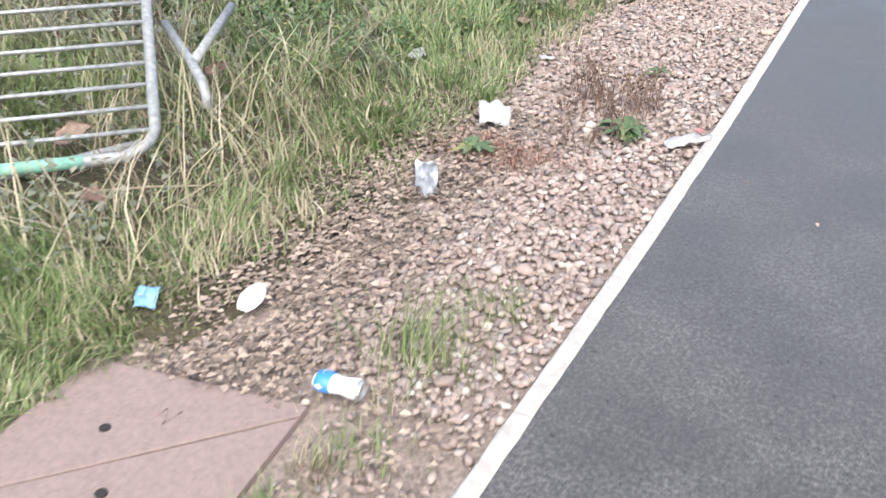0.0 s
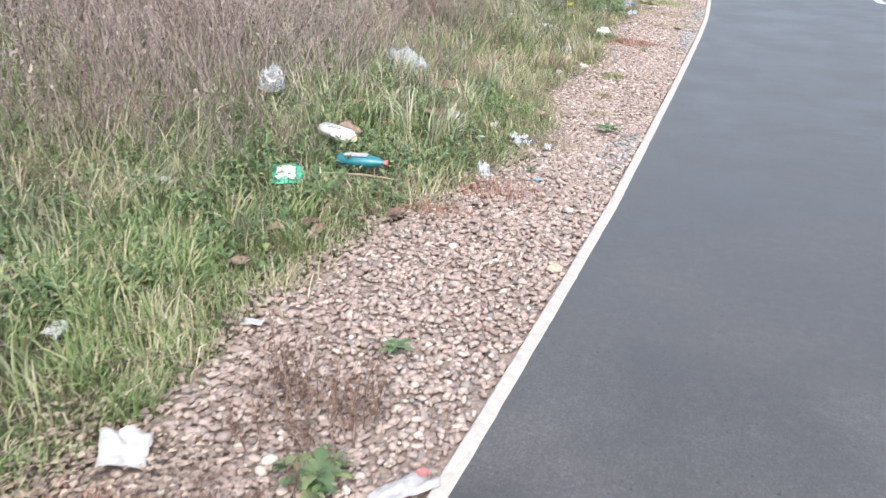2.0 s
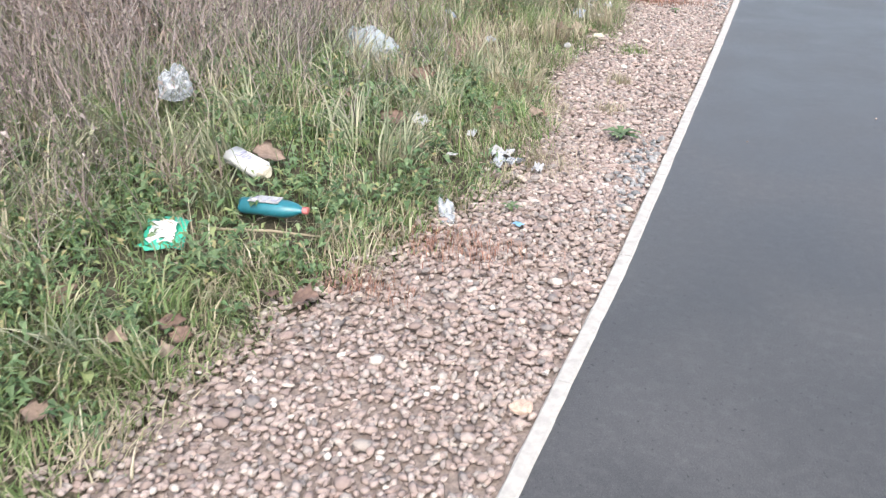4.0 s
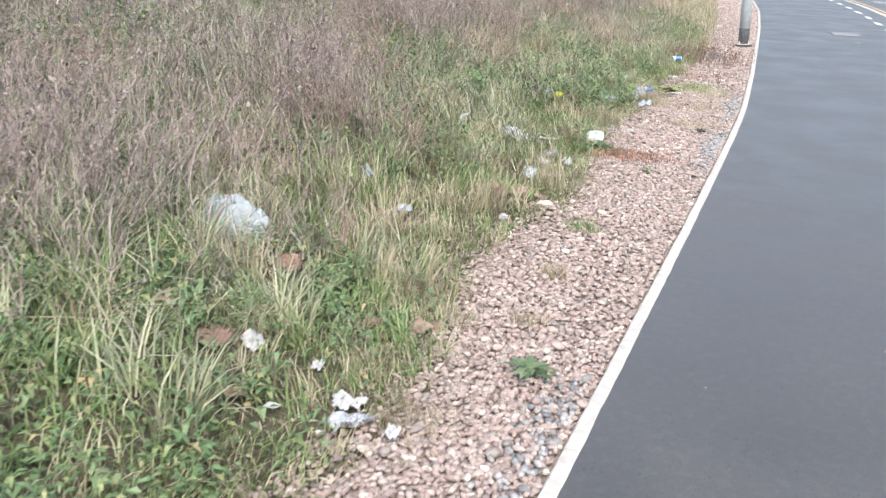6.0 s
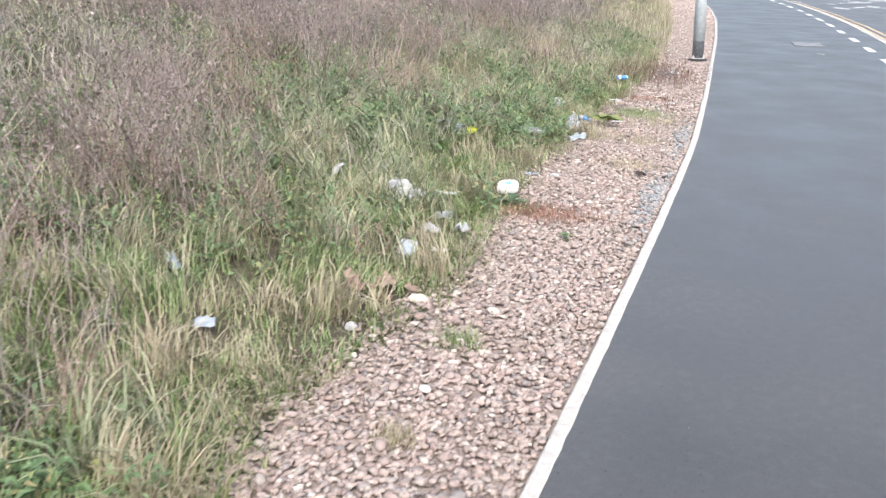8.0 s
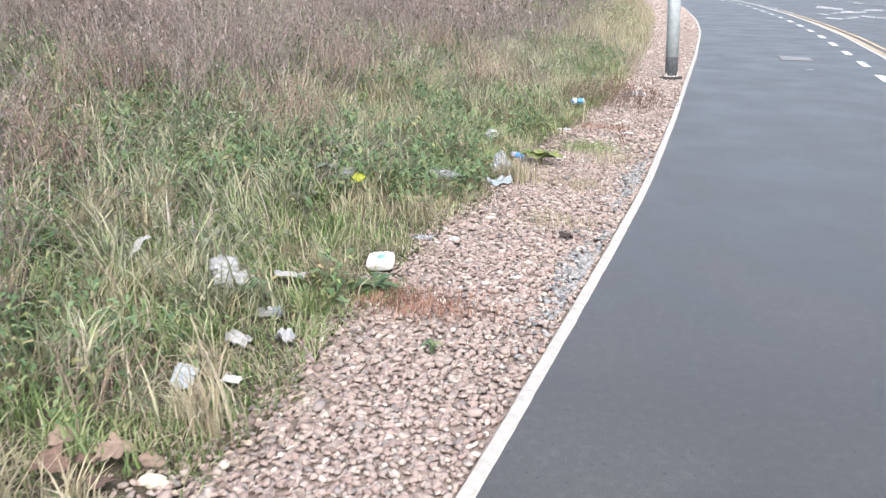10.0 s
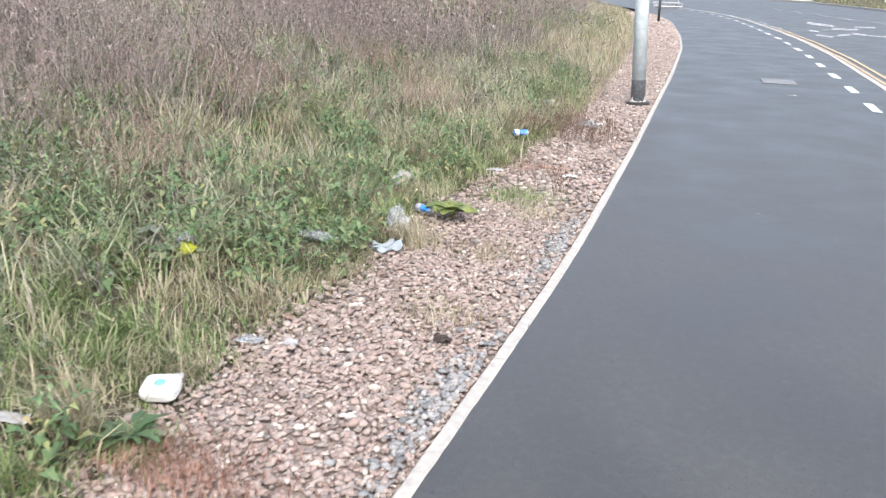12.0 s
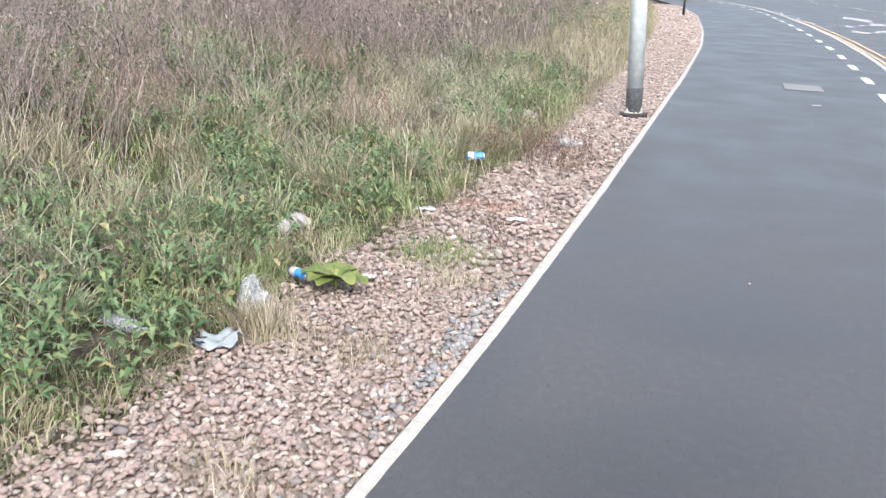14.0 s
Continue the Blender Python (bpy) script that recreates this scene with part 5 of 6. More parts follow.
stems("distant_dead_weeds", x, y, ground_z(x, y), rng.uniform(0.45, 1.05, len(x)) * np.clip(0.3 + 0.3 * d, 0, 1), rng.uniform(0.003, 0.006, len(x)), rng.uniform(0.1, 0.8, len(x)), STALK, "tall brown dead weeds on the farther bank", 8, 0.085, 3)
x, y, d = scatter(3800, 4, 13, 0, 24, stalk_density, 1.0)
stems("upper_bank_weeds", x, y, ground_z(x, y), rng.uniform(0.5, 1.05, len(x)), rng.uniform(0.002, 0.005, len(x)), rng.uniform(0.1, 0.8, len(x)), STALK, "tall brown dead weeds on the upper bank", 9, 0.055, 3)
# bushy brown seed heads in clumps
for cx, cy, s in [(-3.9, 6.9, 0.28), (-3.3, 5.2, 0.2), (-3.6, 9.9, 0.24), (-4.3, 11.6, 0.3), (-3.9, 13.6, 0.26), (-4.6, 15.6, 0.3), (-3.4, 8.7, 0.16), (-5.2, 13.2, 0.3), (-5.0, 9.0, 0.3), (-3.7, 17.2, 0.25), (-2.9, 9.9, 0.12), (-4.8, 18.6, 0.3), (-2.25, 9.95, 0.08), (-2.3, 8.15, 0.09)]:
    n = int(900 * s * s) + 10
    x, y = rng.normal(cx, s * 0.8, n), rng.normal(cy, s * 0.8, n)
    stems("brown_seed_clump", x, y, ground_z(x, y), rng.uniform(0.3, 0.7, n) * (0.6 + s), rng.uniform(0.0015, 0.003, n), rng.uniform(0.1, 0.7, n), BROWNBUSH, "bushy reddish-brown dead weed clump on the bank", 20, 0.024, 4)
# chunky straw tussocks
cx, cy, cd = scatter(170, 0.12, 2.6, 7.5, 20, lambda x, y, d: np.full(len(x), 0.8), 1.3)
k = rng.integers(0, len(cx), 12500)
size = rng.uniform(0.5, 1.2, len(cx))[k]
x, y = cx[k] + rng.normal(0, 0.05, len(k)) * size, cy[k] + rng.normal(0, 0.05, len(k)) * size
blades("straw_tussocks", x, y, ground_z(x, y), rng.uniform(0.14, 0.34, len(x)) * size, rng.uniform(0.004, 0.009, len(x)), rng.uniform(0.2, 1.7, len(x)), STRAW, "chunky pale straw tussocks along the bank's foot", "grass", 0.6)
# curling grey and pale blades between the dead weeds
for mat, label in ((GREYSTRAW, "curled grey-brown grass between the dead weeds"), (PALEBLADE, "curled pale olive grass between the dead weeds")):
    cx, cy, cd = scatter(1500, 0.7, 6.0, 2.5, 22, lambda x, y, d: np.clip(value_noise(x, y, 1.2, 29) * 1.6 - 0.2, 0, 1))
    k = rng.integers(0, len(cx), 13000)
    x, y = cx[k] + rng.normal(0, 0.06, len(k)), cy[k] + rng.normal(0, 0.06, len(k))
    blades("curled_grass", x, y, ground_z(x, y), rng.uniform(0.18, 0.42, len(x)), rng.uniform(0.005, 0.010, len(x)), rng.uniform(0.6, 1.9, len(x)), mat, label, "grass", 0.65)
# broad arching grey-green blades
cx, cy, cd = scatter(420, 0.3, 4.2, 2.5, 21, lambda x, y, d: np.interp(y, [3, 9, 12], [0.6, 0.8, 1.0]))
k = rng.integers(0, len(cx), 17000)
x, y = cx[k] + rng.normal(0, 0.05, len(k)), cy[k] + rng.normal(0, 0.05, len(k))
blades("arching_grass", x, y, ground_z(x, y), rng.uniform(0.16, 0.38, len(x)), rng.uniform(0.006, 0.012, len(x)), rng.uniform(0.5, 1.7, len(x)), PALEBLADE, "broad arching grey-green grass blades in tufts", "grass", 0.55)
# coarse pale stalks by the barrier
x, y = rng.uniform(-2.6, -1.8, 110), rng.uniform(1.45, 3.2, 110)
stems("pale_dead_stalks", x, y, ground_z(x, y), rng.uniform(0.2, 0.5, len(x)), rng.uniform(0.0025, 0.005, len(x)), rng.uniform(0.3, 1.1, len(x)), STRAW, "pale broken stalks beside the fallen barrier", 5, 0.01)


x, y = rng.uniform(-2.75, -1.9, 120), rng.uniform(1.4, 2.6, 120)
blades("fallen_pale_stalks", x, y, ground_z(x, y) + 0.08, rng.uniform(0.22, 0.5, len(x)), rng.uniform(0.004, 0.008, len(x)), rng.uniform(1.0, 2.6, len(x)), STRAW, "pale broken stalks leaning over the fallen barrier", "dead weeds", 0.12)


def leaves(name, x, y, z, size, mat, label, cat="weeds", tilt=0.7):
    """Small pointed leaves, four places and two faces each, folded along the middle."""
    ok = untouched(x, y) & off_slab(x, y)
    x, y, z, size = x[ok], y[ok], z[ok], size[ok]
    n = len(x)
    a = rng.uniform(0, 2 * np.pi, n)
    up = rng.uniform(-0.15, tilt, n)
    L = np.stack([np.cos(a), np.sin(a), up], 1) * size[:, None]
    W = np.stack([-np.sin(a), np.cos(a), rng.uniform(-0.4, 0.4, n)], 1) * size[:, None] * 0.34
    p = np.stack([x, y, z], 1)
    fold = np.zeros((n, 3))
    fold[:, 2] = size * 0.14
    v = np.stack([p, p + L * 0.5 - W + fold, p + L, p + L * 0.5 + W + fold], 1)
    f = np.array([(0, 1, 2), (0, 2, 3)])[None] + (np.arange(n) * 4)[:, None, None]
    return tagged(obj(name, v.reshape(-1, 3), f.reshape(-1, 3), mat, False), label, cat, kind="stuff")


def leaf_density(x, y, d):
    more = np.interp(y, [2.2, 3.6, 8, 11, 17, 22], [-0.5, 0.0, 0.0, 0.12, 0.12, 0.05])
    return np.clip((value_noise(x, y, 0.8, 61) - 0.36 + more) * 3.5, 0, 1) * np.clip(d * 2.5, 0, 1)


def leafy_plants(name, x, y, h, count, size, mat, label):
    """Bushy weeds: long pointed leaves set round short stems, six places and four faces a leaf."""
    ok = untouched(x, y) & off_slab(x, y)
    x, y, h = x[ok], y[ok], h[ok]
    i = np.repeat(np.arange(len(x)), count)
    n = len(i)
    u = rng.uniform(0.05, 1.0, n)
    a = rng.uniform(0, 2 * np.pi, n)
    ln = size * rng.uniform(0.55, 1.25, n) * (1.25 - 0.65 * u) * (0.6 + 0.5 * h[i] / 0.2)
    lift = rng.uniform(-0.1, 0.8, n) + 0.4 * u
    out = np.stack([np.cos(a), np.sin(a)], 1)
    off = rng.normal(0, 0.02, (n, 2)) + out * 0.012
    root = np.stack([x[i] + off[:, 0], y[i] + off[:, 1], ground_z(x, y)[i] + u * h[i]], 1)
    mid = root + np.concatenate([out * (ln * 0.5)[:, None], (ln * 0.5 * lift)[:, None]], 1)
    tip = mid + np.concatenate([out * (ln * 0.5)[:, None], (ln * 0.5 * (lift - 0.9))[:, None]], 1)
    wd = ln * rng.uniform(0.13, 0.22, n)
    side = np.stack([-np.sin(a) * wd, np.cos(a) * wd, wd * rng.uniform(0.0, 0.5, n)], 1)
    side2 = side * np.array([-1, -1, 1])
    v = np.stack([root, mid + side, mid, mid + side2, tip], 1)
    f = np.array([(0, 2, 1), (0, 3, 2), (1, 2, 4), (2, 3, 4)])[None] + (np.arange(n) * 5)[:, None, None]
    return tagged(obj(name, v.reshape(-1, 3), f.reshape(-1, 3), mat, False), label, "weeds", kind="stuff")


x, y, d = scatter(7600, 0.05, 4.6, 0.3, 23, leaf_density)
leafy_plants("low_broadleaf_weeds", x, y, rng.uniform(0.05, 0.2, len(x)) * np.interp(y, [8, 11, 18], [0.9, 1.5, 1.5]), 18, 0.07, BROADLEAF, "bushy green broadleaf weeds spreading among the grass")
x, y, d = scatter(60000, 0.05, 4.6, 0.3, 23, leaf_density)
z = ground_z(x, y) + rng.uniform(0.01, 0.16, len(x)) * value_noise(x, y, 3.0, 5)
leaves("creeping_weeds", x, y, z, rng.uniform(0.014, 0.04, len(x)), BROADLEAF, "small creeping green weed leaves in the sward")
x, y, d = scatter(90000, 0.5, 5.0, 0.8, 23, lambda x, y, d: np.clip((value_noise(x, y, 0.6, 71) - 0.45) * 3.5, 0, 1))
z = ground_z(x, y) + rng.uniform(0.02, 0.4, len(x)) * value_noise(x, y, 2.0, 6)
leaves("grey_green_weeds", x, y, z, rng.uniform(0.015, 0.045, len(x)), GREYLEAF, "grey-green leafy weeds between the dead stems")
x, y, d = scatter(9000, 0.5, 8, 21, 52, lambda x, y, d: np.clip((value_noise(x, y, 0.35, 61) - 0.45) * 3, 0, 1))
z = ground_z(x, y) + rng.uniform(0.02, 0.35, len(x))
leaves("distant_broadleaf_weeds", x, y, z, rng.uniform(0.04, 0.10, len(x)), BROADLEAF, "green leafy weeds on the farther bank")
# crumbled leaf litter along the gravel's edge
y = np.concatenate([rng.uniform(0.8, 19, 5200), rng.uniform(1.3, 3.4, 6500), rng.uniform(0.6, 1.5, 350)])
x = edge_x(y) + rng.normal(-0.02, 0.16, len(y)) + np.where(y < 3.4, 0.10, 0)
x[-350:] = rng.uniform(-1.04, -0.72, 350)
leaves("leaf_litter", x, y, np.where(x < edge_x(y), ground_z(x, y), 0.0) + rng.uniform(0.004, 0.03, len(x)), rng.uniform(0.008, 0.034, len(x)), islands("leaf_litter_brown", [(0, (0.12, 0.092, 0.075)), (0.5, (0.23, 0.18, 0.145)), (1, (0.36, 0.295, 0.24))], 0.8), "brown crumbled leaf litter along the gravel edge", "leaf litter", 0.2)
# red dead patches on the gravel
for cx, cy, s, n in [(-1.86, 11.36, 0.22, 1250), (-1.42, 2.97, 0.17, 700), (-1.45, 6.0, 0.2, 480), (-1.6, 5.55, 0.12, 220), (-2.2, 16.2, 0.16, 200)]:
    x, y = rng.normal(cx, s * 0.9, n), rng.normal(cy, s * 0.45, n)
    blades("red_dead_weed", x, y, np.full(n, 0.024), rng.uniform(0.015, 0.05, n), rng.uniform(0.002, 0.004, n), rng.uniform(0.8, 2.0, n), RUST, "rust-red dead weed mat lying on the gravel", "dead weeds", 0.4)


def rosette(x, y, size, count, mat, label, up=0.02, broad=1.0):
    """A low weed with long leaves radiating from its root, each leaf a part."""
    top = tagged(new("gravel_weed"), label, "weed")
    top.location = (x, y, gz(x, y) if x < edge_x(y) else 0.0)
    part("root_crown", lathe([(0.006, -0.02), (0.008, up), (0.003, up + 0.015)], 8), mat, top)
    for k in range(count):
        bm = bmesh.new()
        a = 2.4 * k + random.uniform(-0.2, 0.2)
        ln, wd, rise = size * random.uniform(0.5, 1.0), size * random.uniform(0.10, 0.18) * broad, random.uniform(0.15, 0.95)
        c, s = math.cos(a), math.sin(a)
        rows = []
        for j in range(8):
            u = j / 7
            w = wd * math.sin(math.pi * min(0.96, u * 0.85 + 0.08)) * (1 + 0.4 * math.sin(16 * u + k))
            hgt = up + ln * (rise * u - 0.75 * rise * u * u)
            rows.append([bm.verts.new((c * ln * u - s * w * q, s * ln * u + c * w * q, hgt + 0.35 * w * abs(q))) for q in (-1, 0, 1)])
        for r1, r2 in zip(rows, rows[1:]):
            for q in range(2):
                bm.faces.new((r1[q], r1[q + 1], r2[q + 1], r2[q]))
        part("leaf", bm, LEAF_PIECE if mat is BROADLEAF else mat, top, smooth=True)
    return top


rosette(-1.04, 3.40, 0.12, 30, BROADLEAF, "green rosette weed growing through the gravel")
rosette(-1.0, 3.33, 0.09, 8, BROADLEAF, "small bright green weed growing in gravel")
rosette(-1.50, 2.92, 0.12, 10, BROADLEAF, "dark green leafy weed at the gravel edge", 0.03)
rosette(-1.15, 4.14, 0.09, 10, BROADLEAF, "small green weed growing through gravel")
rosette(-1.16, 7.52, 0.11, 18, BROADLEAF, "small bushy bright green weed in gravel", 0.03)
rosette(-1.36, 6.42, 0.06, 8, BROADLEAF, "tiny green weed growing in gravel")
rosette(-2.20, 14.45, 0.2, 14, YELLOWGREEN, "yellow-green broad-leaved weed at the gravel edge", 0.05, 1.7)
rosette(-1.55, 10.95, 0.06, 8, BROADLEAF, "tiny green weed growing through gravel", 0.02)
rosette(-2.06, 11.42, 0.14, 12, BROADLEAF, "leafy green weed at the gravel edge", 0.03)
rosette(-2.85, 12.55, 0.10, 8, BROADLEAF, "broad green leaves low in the grass", 0.1)
rosette(-3.1, 12.75, 0.14, 7, GREYLEAF, "large pale dock leaves among dead grass", 0.12)
rosette(-2.95, 12.65, 0.14, 7, BROADLEAF, "dark green dock leaves among dead grass", 0.08)
yl = dead_leaf(-2.82, 12.68, 0.09, YELLOWLEAF, 3, 40, 0.13, 40)
tagged(yl, "bright yellow-green leaf standing out in the grass", "leaf")
# grass sprouting through the gravel
for cx, cy, s, n, mat in [(-1.0, 1.72, 0.09, 170, GREEN), (-0.92, 2.0, 0.07, 110, GREEN), (-0.98, 1.3, 0.10, 110, GREEN), (-1.05, 1.5, 0.12, 120, STRAW), (-1.03, 1.05, 0.05, 160, GREEN), (-1.02, 1.22, 0.04, 120, STRAW), (-1.56, 9.40, 0.07, 260, GREEN), (-1.44, 8.62, 0.04, 160, STRAW), (-2.03, 15.2, 0.16, 900, GREEN), (-2.04, 11.40, 0.10, 500, GREEN), (-1.62, 12.95, 0.14, 300, STRAW), (-1.75, 13.9, 0.14, 350, STRAW), (-1.5, 7.0, 0.14, 500, STRAW), (-1.8, 14.8, 0.16, 350, STRAW), (-2.22, 13.85, 0.09, 500, STRAW), (-1.35, 8.0, 0.05, 120, STRAW)]:
    x, y = rng.normal(cx, s, n), rng.normal(cy, s * 0.8, n)
    blades("gravel_grass", x, y, np.full(n, 0.0), rng.uniform(0.03, 0.10, n) * (2.4 if s == 0.09 else 1), rng.uniform(0.002, 0.005, n), rng.uniform(0.3, 1.0, n), mat, "thin grass sprouting through the gravel", "grass")
# dead upright weeds in the gravel
for cx, cy, s, n, hh in [(-1.34, 3.72, 0.05, 16, 0.34), (-1.10, 3.70, 0.06, 20, 0.28), (-1.15, 3.18, 0.04, 7, 0.22), (-1.2, 3.5, 0.10, 26, 0.22), (-2.35, 17.9, 0.22, 60, 0.35), (-2.0, 17.6, 0.16, 36, 0.3), (-1.75, 15.5, 0.05, 6, 0.3), (-2.7, 17.6, 0.2, 40, 0.35)]:
    x, y = rng.normal(cx, s, n), rng.normal(cy, s, n)
    stems("dead_gravel_weed", x, y, np.zeros(n), rng.uniform(0.5, 1.0, n) * hh, rng.uniform(0.002, 0.0035, n), rng.uniform(0.1, 0.6, n), DARKSTEM, "brown dead seeded weed standing in the gravel", 12, 0.05)

# dry twigs and a dark stem
for a, b, r in [((-2.28, 5.55), (-1.85, 5.74), 0.006), ((-2.6, 7.0), (-2.35, 7.25), 0.004), ((-2.9, 6.6), (-2.5, 6.9), 0.004), ((-2.4, 1.72), (-2.05, 2.1), 0.005)]:
    za, zb = gz(*a) + 0.05, gz(*b) + 0.05
    tw = part("twig", tube([(a[0], a[1], za), ((a[0] + b[0]) / 2 + 0.01, (a[1] + b[1]) / 2, (za + zb) / 2 + 0.012), (b[0], b[1], zb)], [r, r * 0.9, r * 0.6], 7), STRAW, smooth=True)
    tagged(tw, "pale dry twig lying in the grass", "twig")


# ---- kerb stones and gravel, piece by piece ----
edging = tagged(new("path_edging"), "pale concrete edging kerb between gravel and asphalt", "kerb", kind="structure")
line = smooth_line(np.stack([kerb_x(np.arange(-6, 50, 0.2)), np.arange(-6, 50, 0.2)], 1), 700)
PROFILE = [(-0.027, -0.08), (-0.027, -0.006), (-0.021, 0.0), (0.021, 0.0), (0.027, -0.005), (0.027, -0.08)]
for k, (a, b) in enumerate(along(beside(line, 0.029), 0.3, 0.915)):
    d = b - a
    half = np.linalg.norm(d) / 2 - 0.0015
    mid_y = (a[1] + b[1]) / 2
    bm = bmesh.new()
    rings = []
    for q in np.linspace(-half, half, 13):
        ring = []
        for e, (u, w) in enumerate(PROFILE):
            ragged = 0.0035 * noise.noise(Vector((e * 3.1, (mid_y + q) * 14, 0))) + 0.003 * noise.noise(Vector((7.0, (mid_y + q) * 1.4, u * 4)))
            ring.append(bm.verts.new((u + ragged, q, w + (0.002 * noise.noise(Vector((u * 20, (mid_y + q) * 6, 4))) if w > -0.02 else 0))))
        rings.append(ring)
    for r1, r2 in zip(rings, rings[1:]):
        for e in range(5):
            bm.faces.new((r1[e], r1[e + 1], r2[e + 1], r2[e]))
    bm.faces.new(rings[0])
    bm.faces.new(rings[-1][::-1])
    st = part("kerb_stone", bm, KERB, edging)
    st.matrix_basis = pose((a[0] + b[0]) / 2, mid_y, 0.006, 0, 0, math.degrees(math.atan2(-d[0], d[1])))

PHI = (1 + 5 ** 0.5) / 2
ICO_V = np.array([(s * a, t * b, 0) for s in (-1, 1) for t in (-1, 1) for a, b in ((1, PHI),)])
ICO_V = np.concatenate([ICO_V, ICO_V[:, [2, 0, 1]], ICO_V[:, [1, 2, 0]]]) / (1 + PHI ** 2) ** 0.5
ICO_F = []
for i in range(12):
    for j in range(i + 1, 12):
        for k in range(j + 1, 12):
            p, q, r = ICO_V[i], ICO_V[j], ICO_V[k]
            if max(np.linalg.norm(p - q), np.linalg.norm(q - r), np.linalg.norm(p - r)) < 1.1:
                ICO_F.append((i, j, k) if np.dot(np.cross(q - p, r - p), p) > 0 else (i, k, j))
ICO_F = np.array(ICO_F)


def pebbles(name, x, y, z, size, mat, label):
    """Irregular rounded stones, twenty faces each, joined into one mesh."""
    n = len(x)
    v = ICO_V[None] * rng.uniform(0.72, 1.2, (n, 12, 1))
    v = v * (size[:, None] * np.stack([rng.uniform(0.95, 1.75, n), rng.uniform(0.72, 1.05, n), rng.uniform(0.5, 0.9, n)], 1))[:, None, :]
    a, t = rng.uniform(0, 2 * np.pi, n), rng.normal(0, 0.35, n)
    ca, sa, ct, st = np.cos(a), np.sin(a), np.cos(t), np.sin(t)
    X, Y, Z = v[..., 0], v[..., 1], v[..., 2]
    Y, Z = Y * ct[:, None] - Z * st[:, None], Y * st[:, None] + Z * ct[:, None]
    X, Y = X * ca[:, None] - Y * sa[:, None], X * sa[:, None] + Y * ca[:, None]
    v = np.stack([X + x[:, None], Y + y[:, None], Z + z[:, None]], -1)
    f = ICO_F[None] + (np.arange(n) * 12)[:, None, None]
    return tagged(obj(name, v.reshape(-1, 3), f.reshape(-1, 3), mat), label, "gravel", kind="stuff")


def strip(n, y0, y1):
    y = rng.uniform(y0, y1, n)
    u = rng.uniform(0, 1, n)
    wide = edge_x(y) - 0.14
    x = wide + (kerb_x(y) - 0.012 - wide) * u
    soil = np.interp(y, [3.0, 4.2], [0.26, 0.0])
    thin = np.clip((x - (edge_x(y) - 0.15 + soil)) * 6, 0.1, 1)
    ok = (rng.uniform(0, 1, n) < thin) & ~((x > -1.73) & (x < -1.08) & (y < 1.275 + 0.18 * (x + 1.75))) & ((y > 1.55 + 0.5 * np.clip(-1.25 - x, -0.1, 0.4)) | (rng.uniform(0, 1, n) < 0.2))
    return x[ok], y[ok]


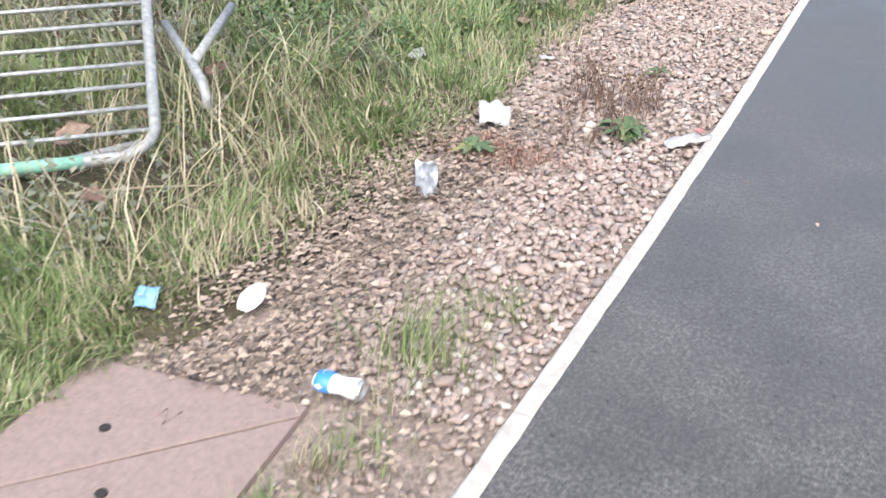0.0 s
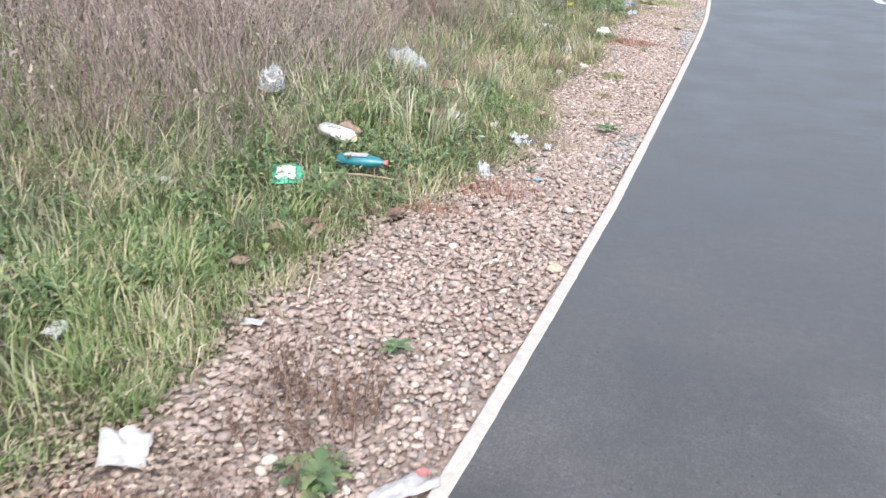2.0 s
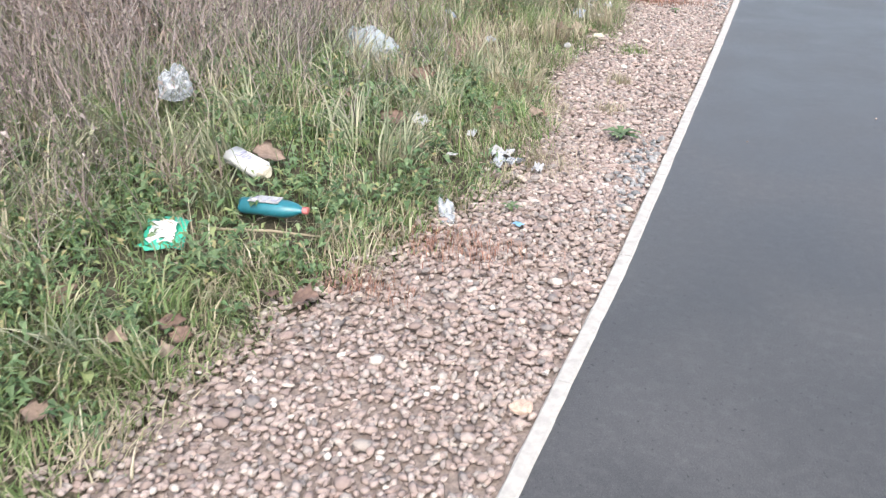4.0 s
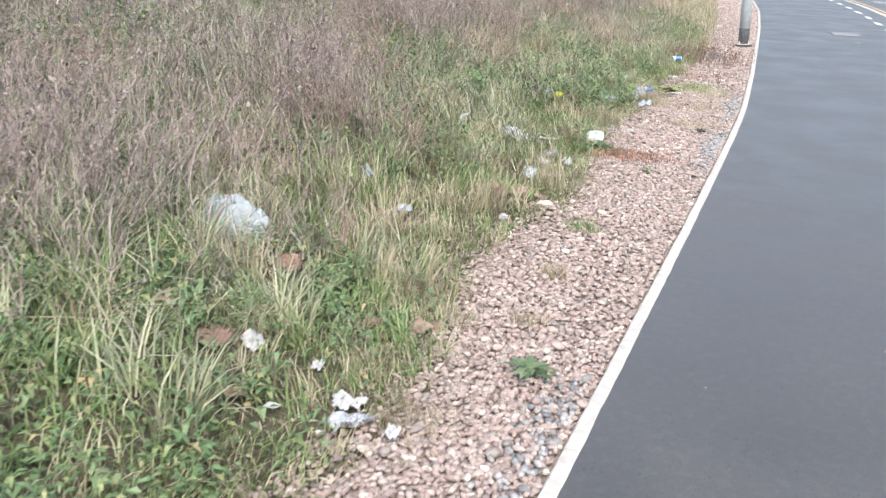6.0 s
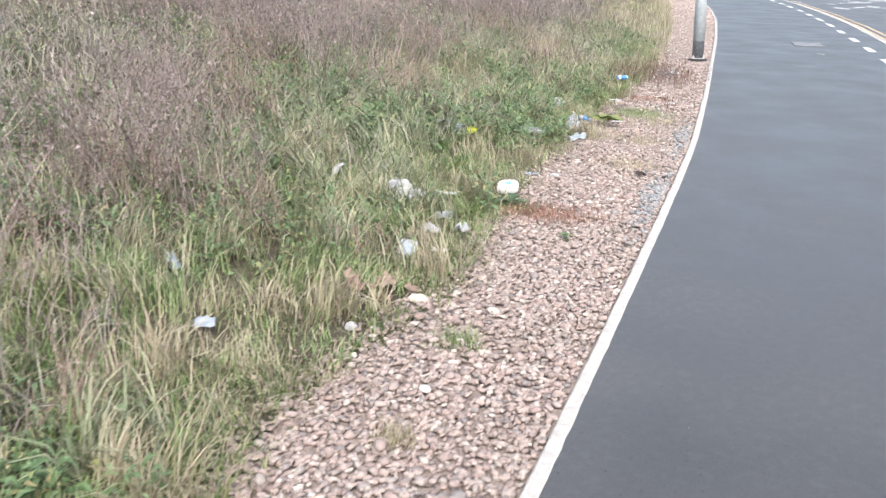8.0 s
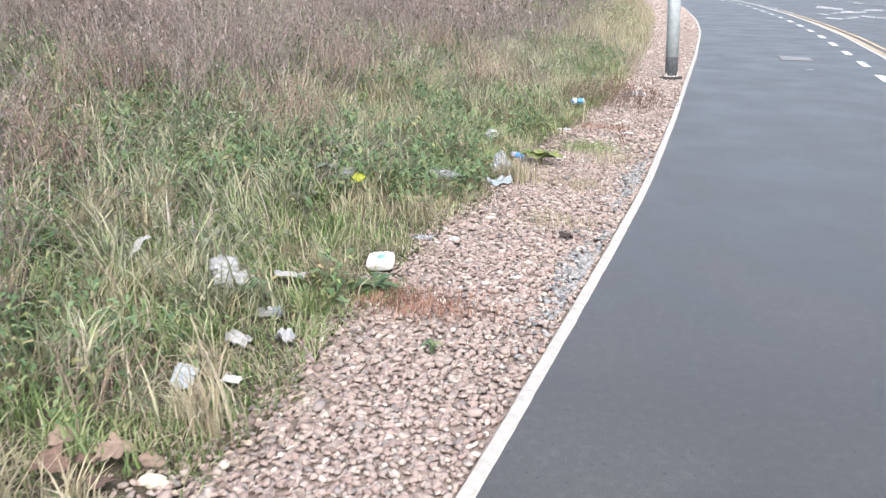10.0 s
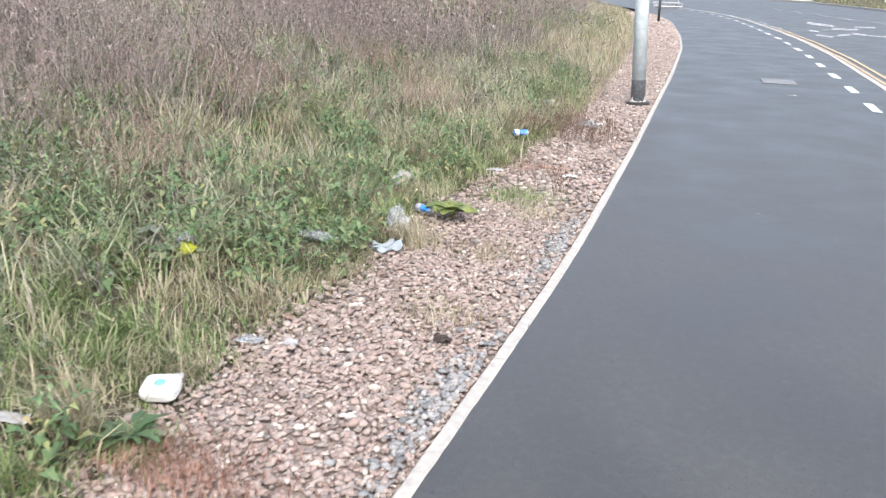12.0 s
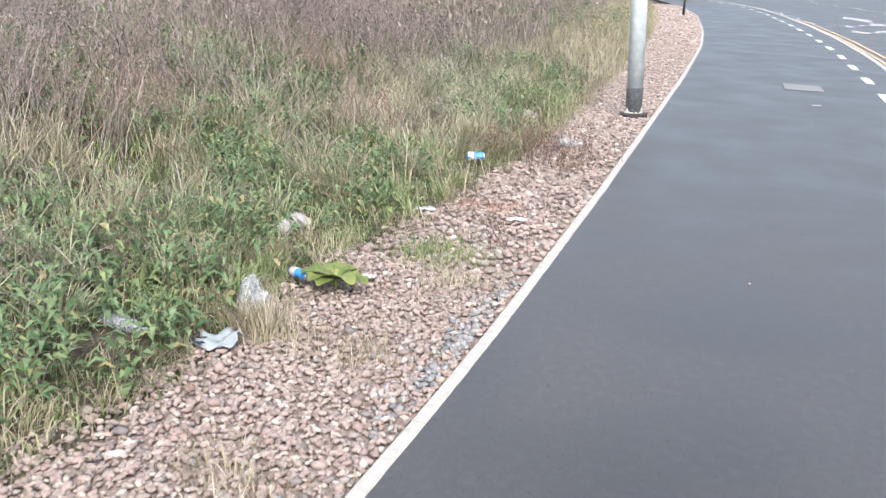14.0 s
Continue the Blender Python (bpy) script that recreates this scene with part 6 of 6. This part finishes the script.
x, y = strip(42000, 0.3, 15.0)
s = rng.uniform(0.0072, 0.0160, len(x)) * np.where(rng.uniform(0, 1, len(x)) < 0.05, 1.35, 1)
pebbles("pink_gravel", x, y, np.maximum(-0.013, ground_z(x, y)) + rng.uniform(0.0, 0.013, len(x)), s, PEBBLE, "pinkish brown rounded gravel filling the strip")
x, y = strip(12000, 15.0, 30)
pebbles("pink_gravel_beyond", x, y, -0.012 + rng.uniform(0.0, 0.015, len(x)), rng.uniform(0.011, 0.024, len(x)), PEBBLE, "pinkish rounded gravel along the curving kerb")
x, y = strip(4200, 30, 49.8)
pebbles("pink_gravel_distant", x, y, -0.012 + rng.uniform(0.0, 0.015, len(x)), rng.uniform(0.022, 0.05, len(x)), PEBBLE, "pale pink gravel at the far end of the strip")
# grey stones in pockets beside the kerb
gxs, gys = [], []
for cy, n, sp in [(12.2, 260, 0.28), (14.2, 200, 0.4), (6.9, 60, 0.25), (7.3, 60, 0.2), (11.5, 40, 0.3)]:
    yy = rng.normal(cy, sp, n)
    xx = kerb_x(yy) - 0.03 - np.abs(rng.normal(0, 0.07, n))
    gxs.append(xx)
    gys.append(yy)
x, y = np.concatenate(gxs), np.concatenate(gys)
pebbles("grey_gravel", x, y, rng.uniform(-0.002, 0.008, len(x)), rng.uniform(0.008, 0.018, len(x)), GREY_STONE, "grey crushed stone in pockets beside the kerb")
x, y = strip(5000, -10, 0.3)
pebbles("pink_gravel_behind", x, y, -0.012 + rng.uniform(0.0, 0.015, len(x)), rng.uniform(0.013, 0.028, len(x)), PEBBLE, "pinkish rounded gravel behind the duct cover")
# the larger loose stones, singly
stone_meshes = []
for k in range(8):
    bm = bmesh.new()
    bmesh.ops.create_icosphere(bm, subdivisions=1, radius=1.0)
    for v in bm.verts:
        v.co *= 1 + 0.28 * noise.noise(v.co * 1.3 + Vector((k * 7, 0, 3)))
        v.co.z *= 0.6
    me = bpy.data.meshes.new("stone")
    bm.to_mesh(me)
    bm.free()
    for f in me.polygons:
        f.use_smooth = True
    me.materials.append(PEBBLE_PIECE)
    stone_meshes.append(me)
sx, sy = strip(420, 1.6, 14.5)
for k in range(min(300, len(sx))):
    st = new("stone", stone_meshes[k % 8])
    st.parent = bed
    r = random.uniform(0.013, 0.026)
    st.matrix_basis = pose(sx[k], sy[k], 0.004 + r * 0.2, random.uniform(-15, 15), random.uniform(-15, 15), random.uniform(0, 360)) @ Matrix.Diagonal((r * random.uniform(1, 1.5), r, r * random.uniform(0.8, 1.1), 1))
# loose stones strayed onto the asphalt
x, y = rng.uniform(-0.6, 1.3, 26), rng.uniform(2, 24, 26)
pebbles("stray_chips", x, y, np.full(len(x), 0.003), rng.uniform(0.003, 0.008, len(x)), PEBBLE, "small pale stone chips strayed onto the asphalt")
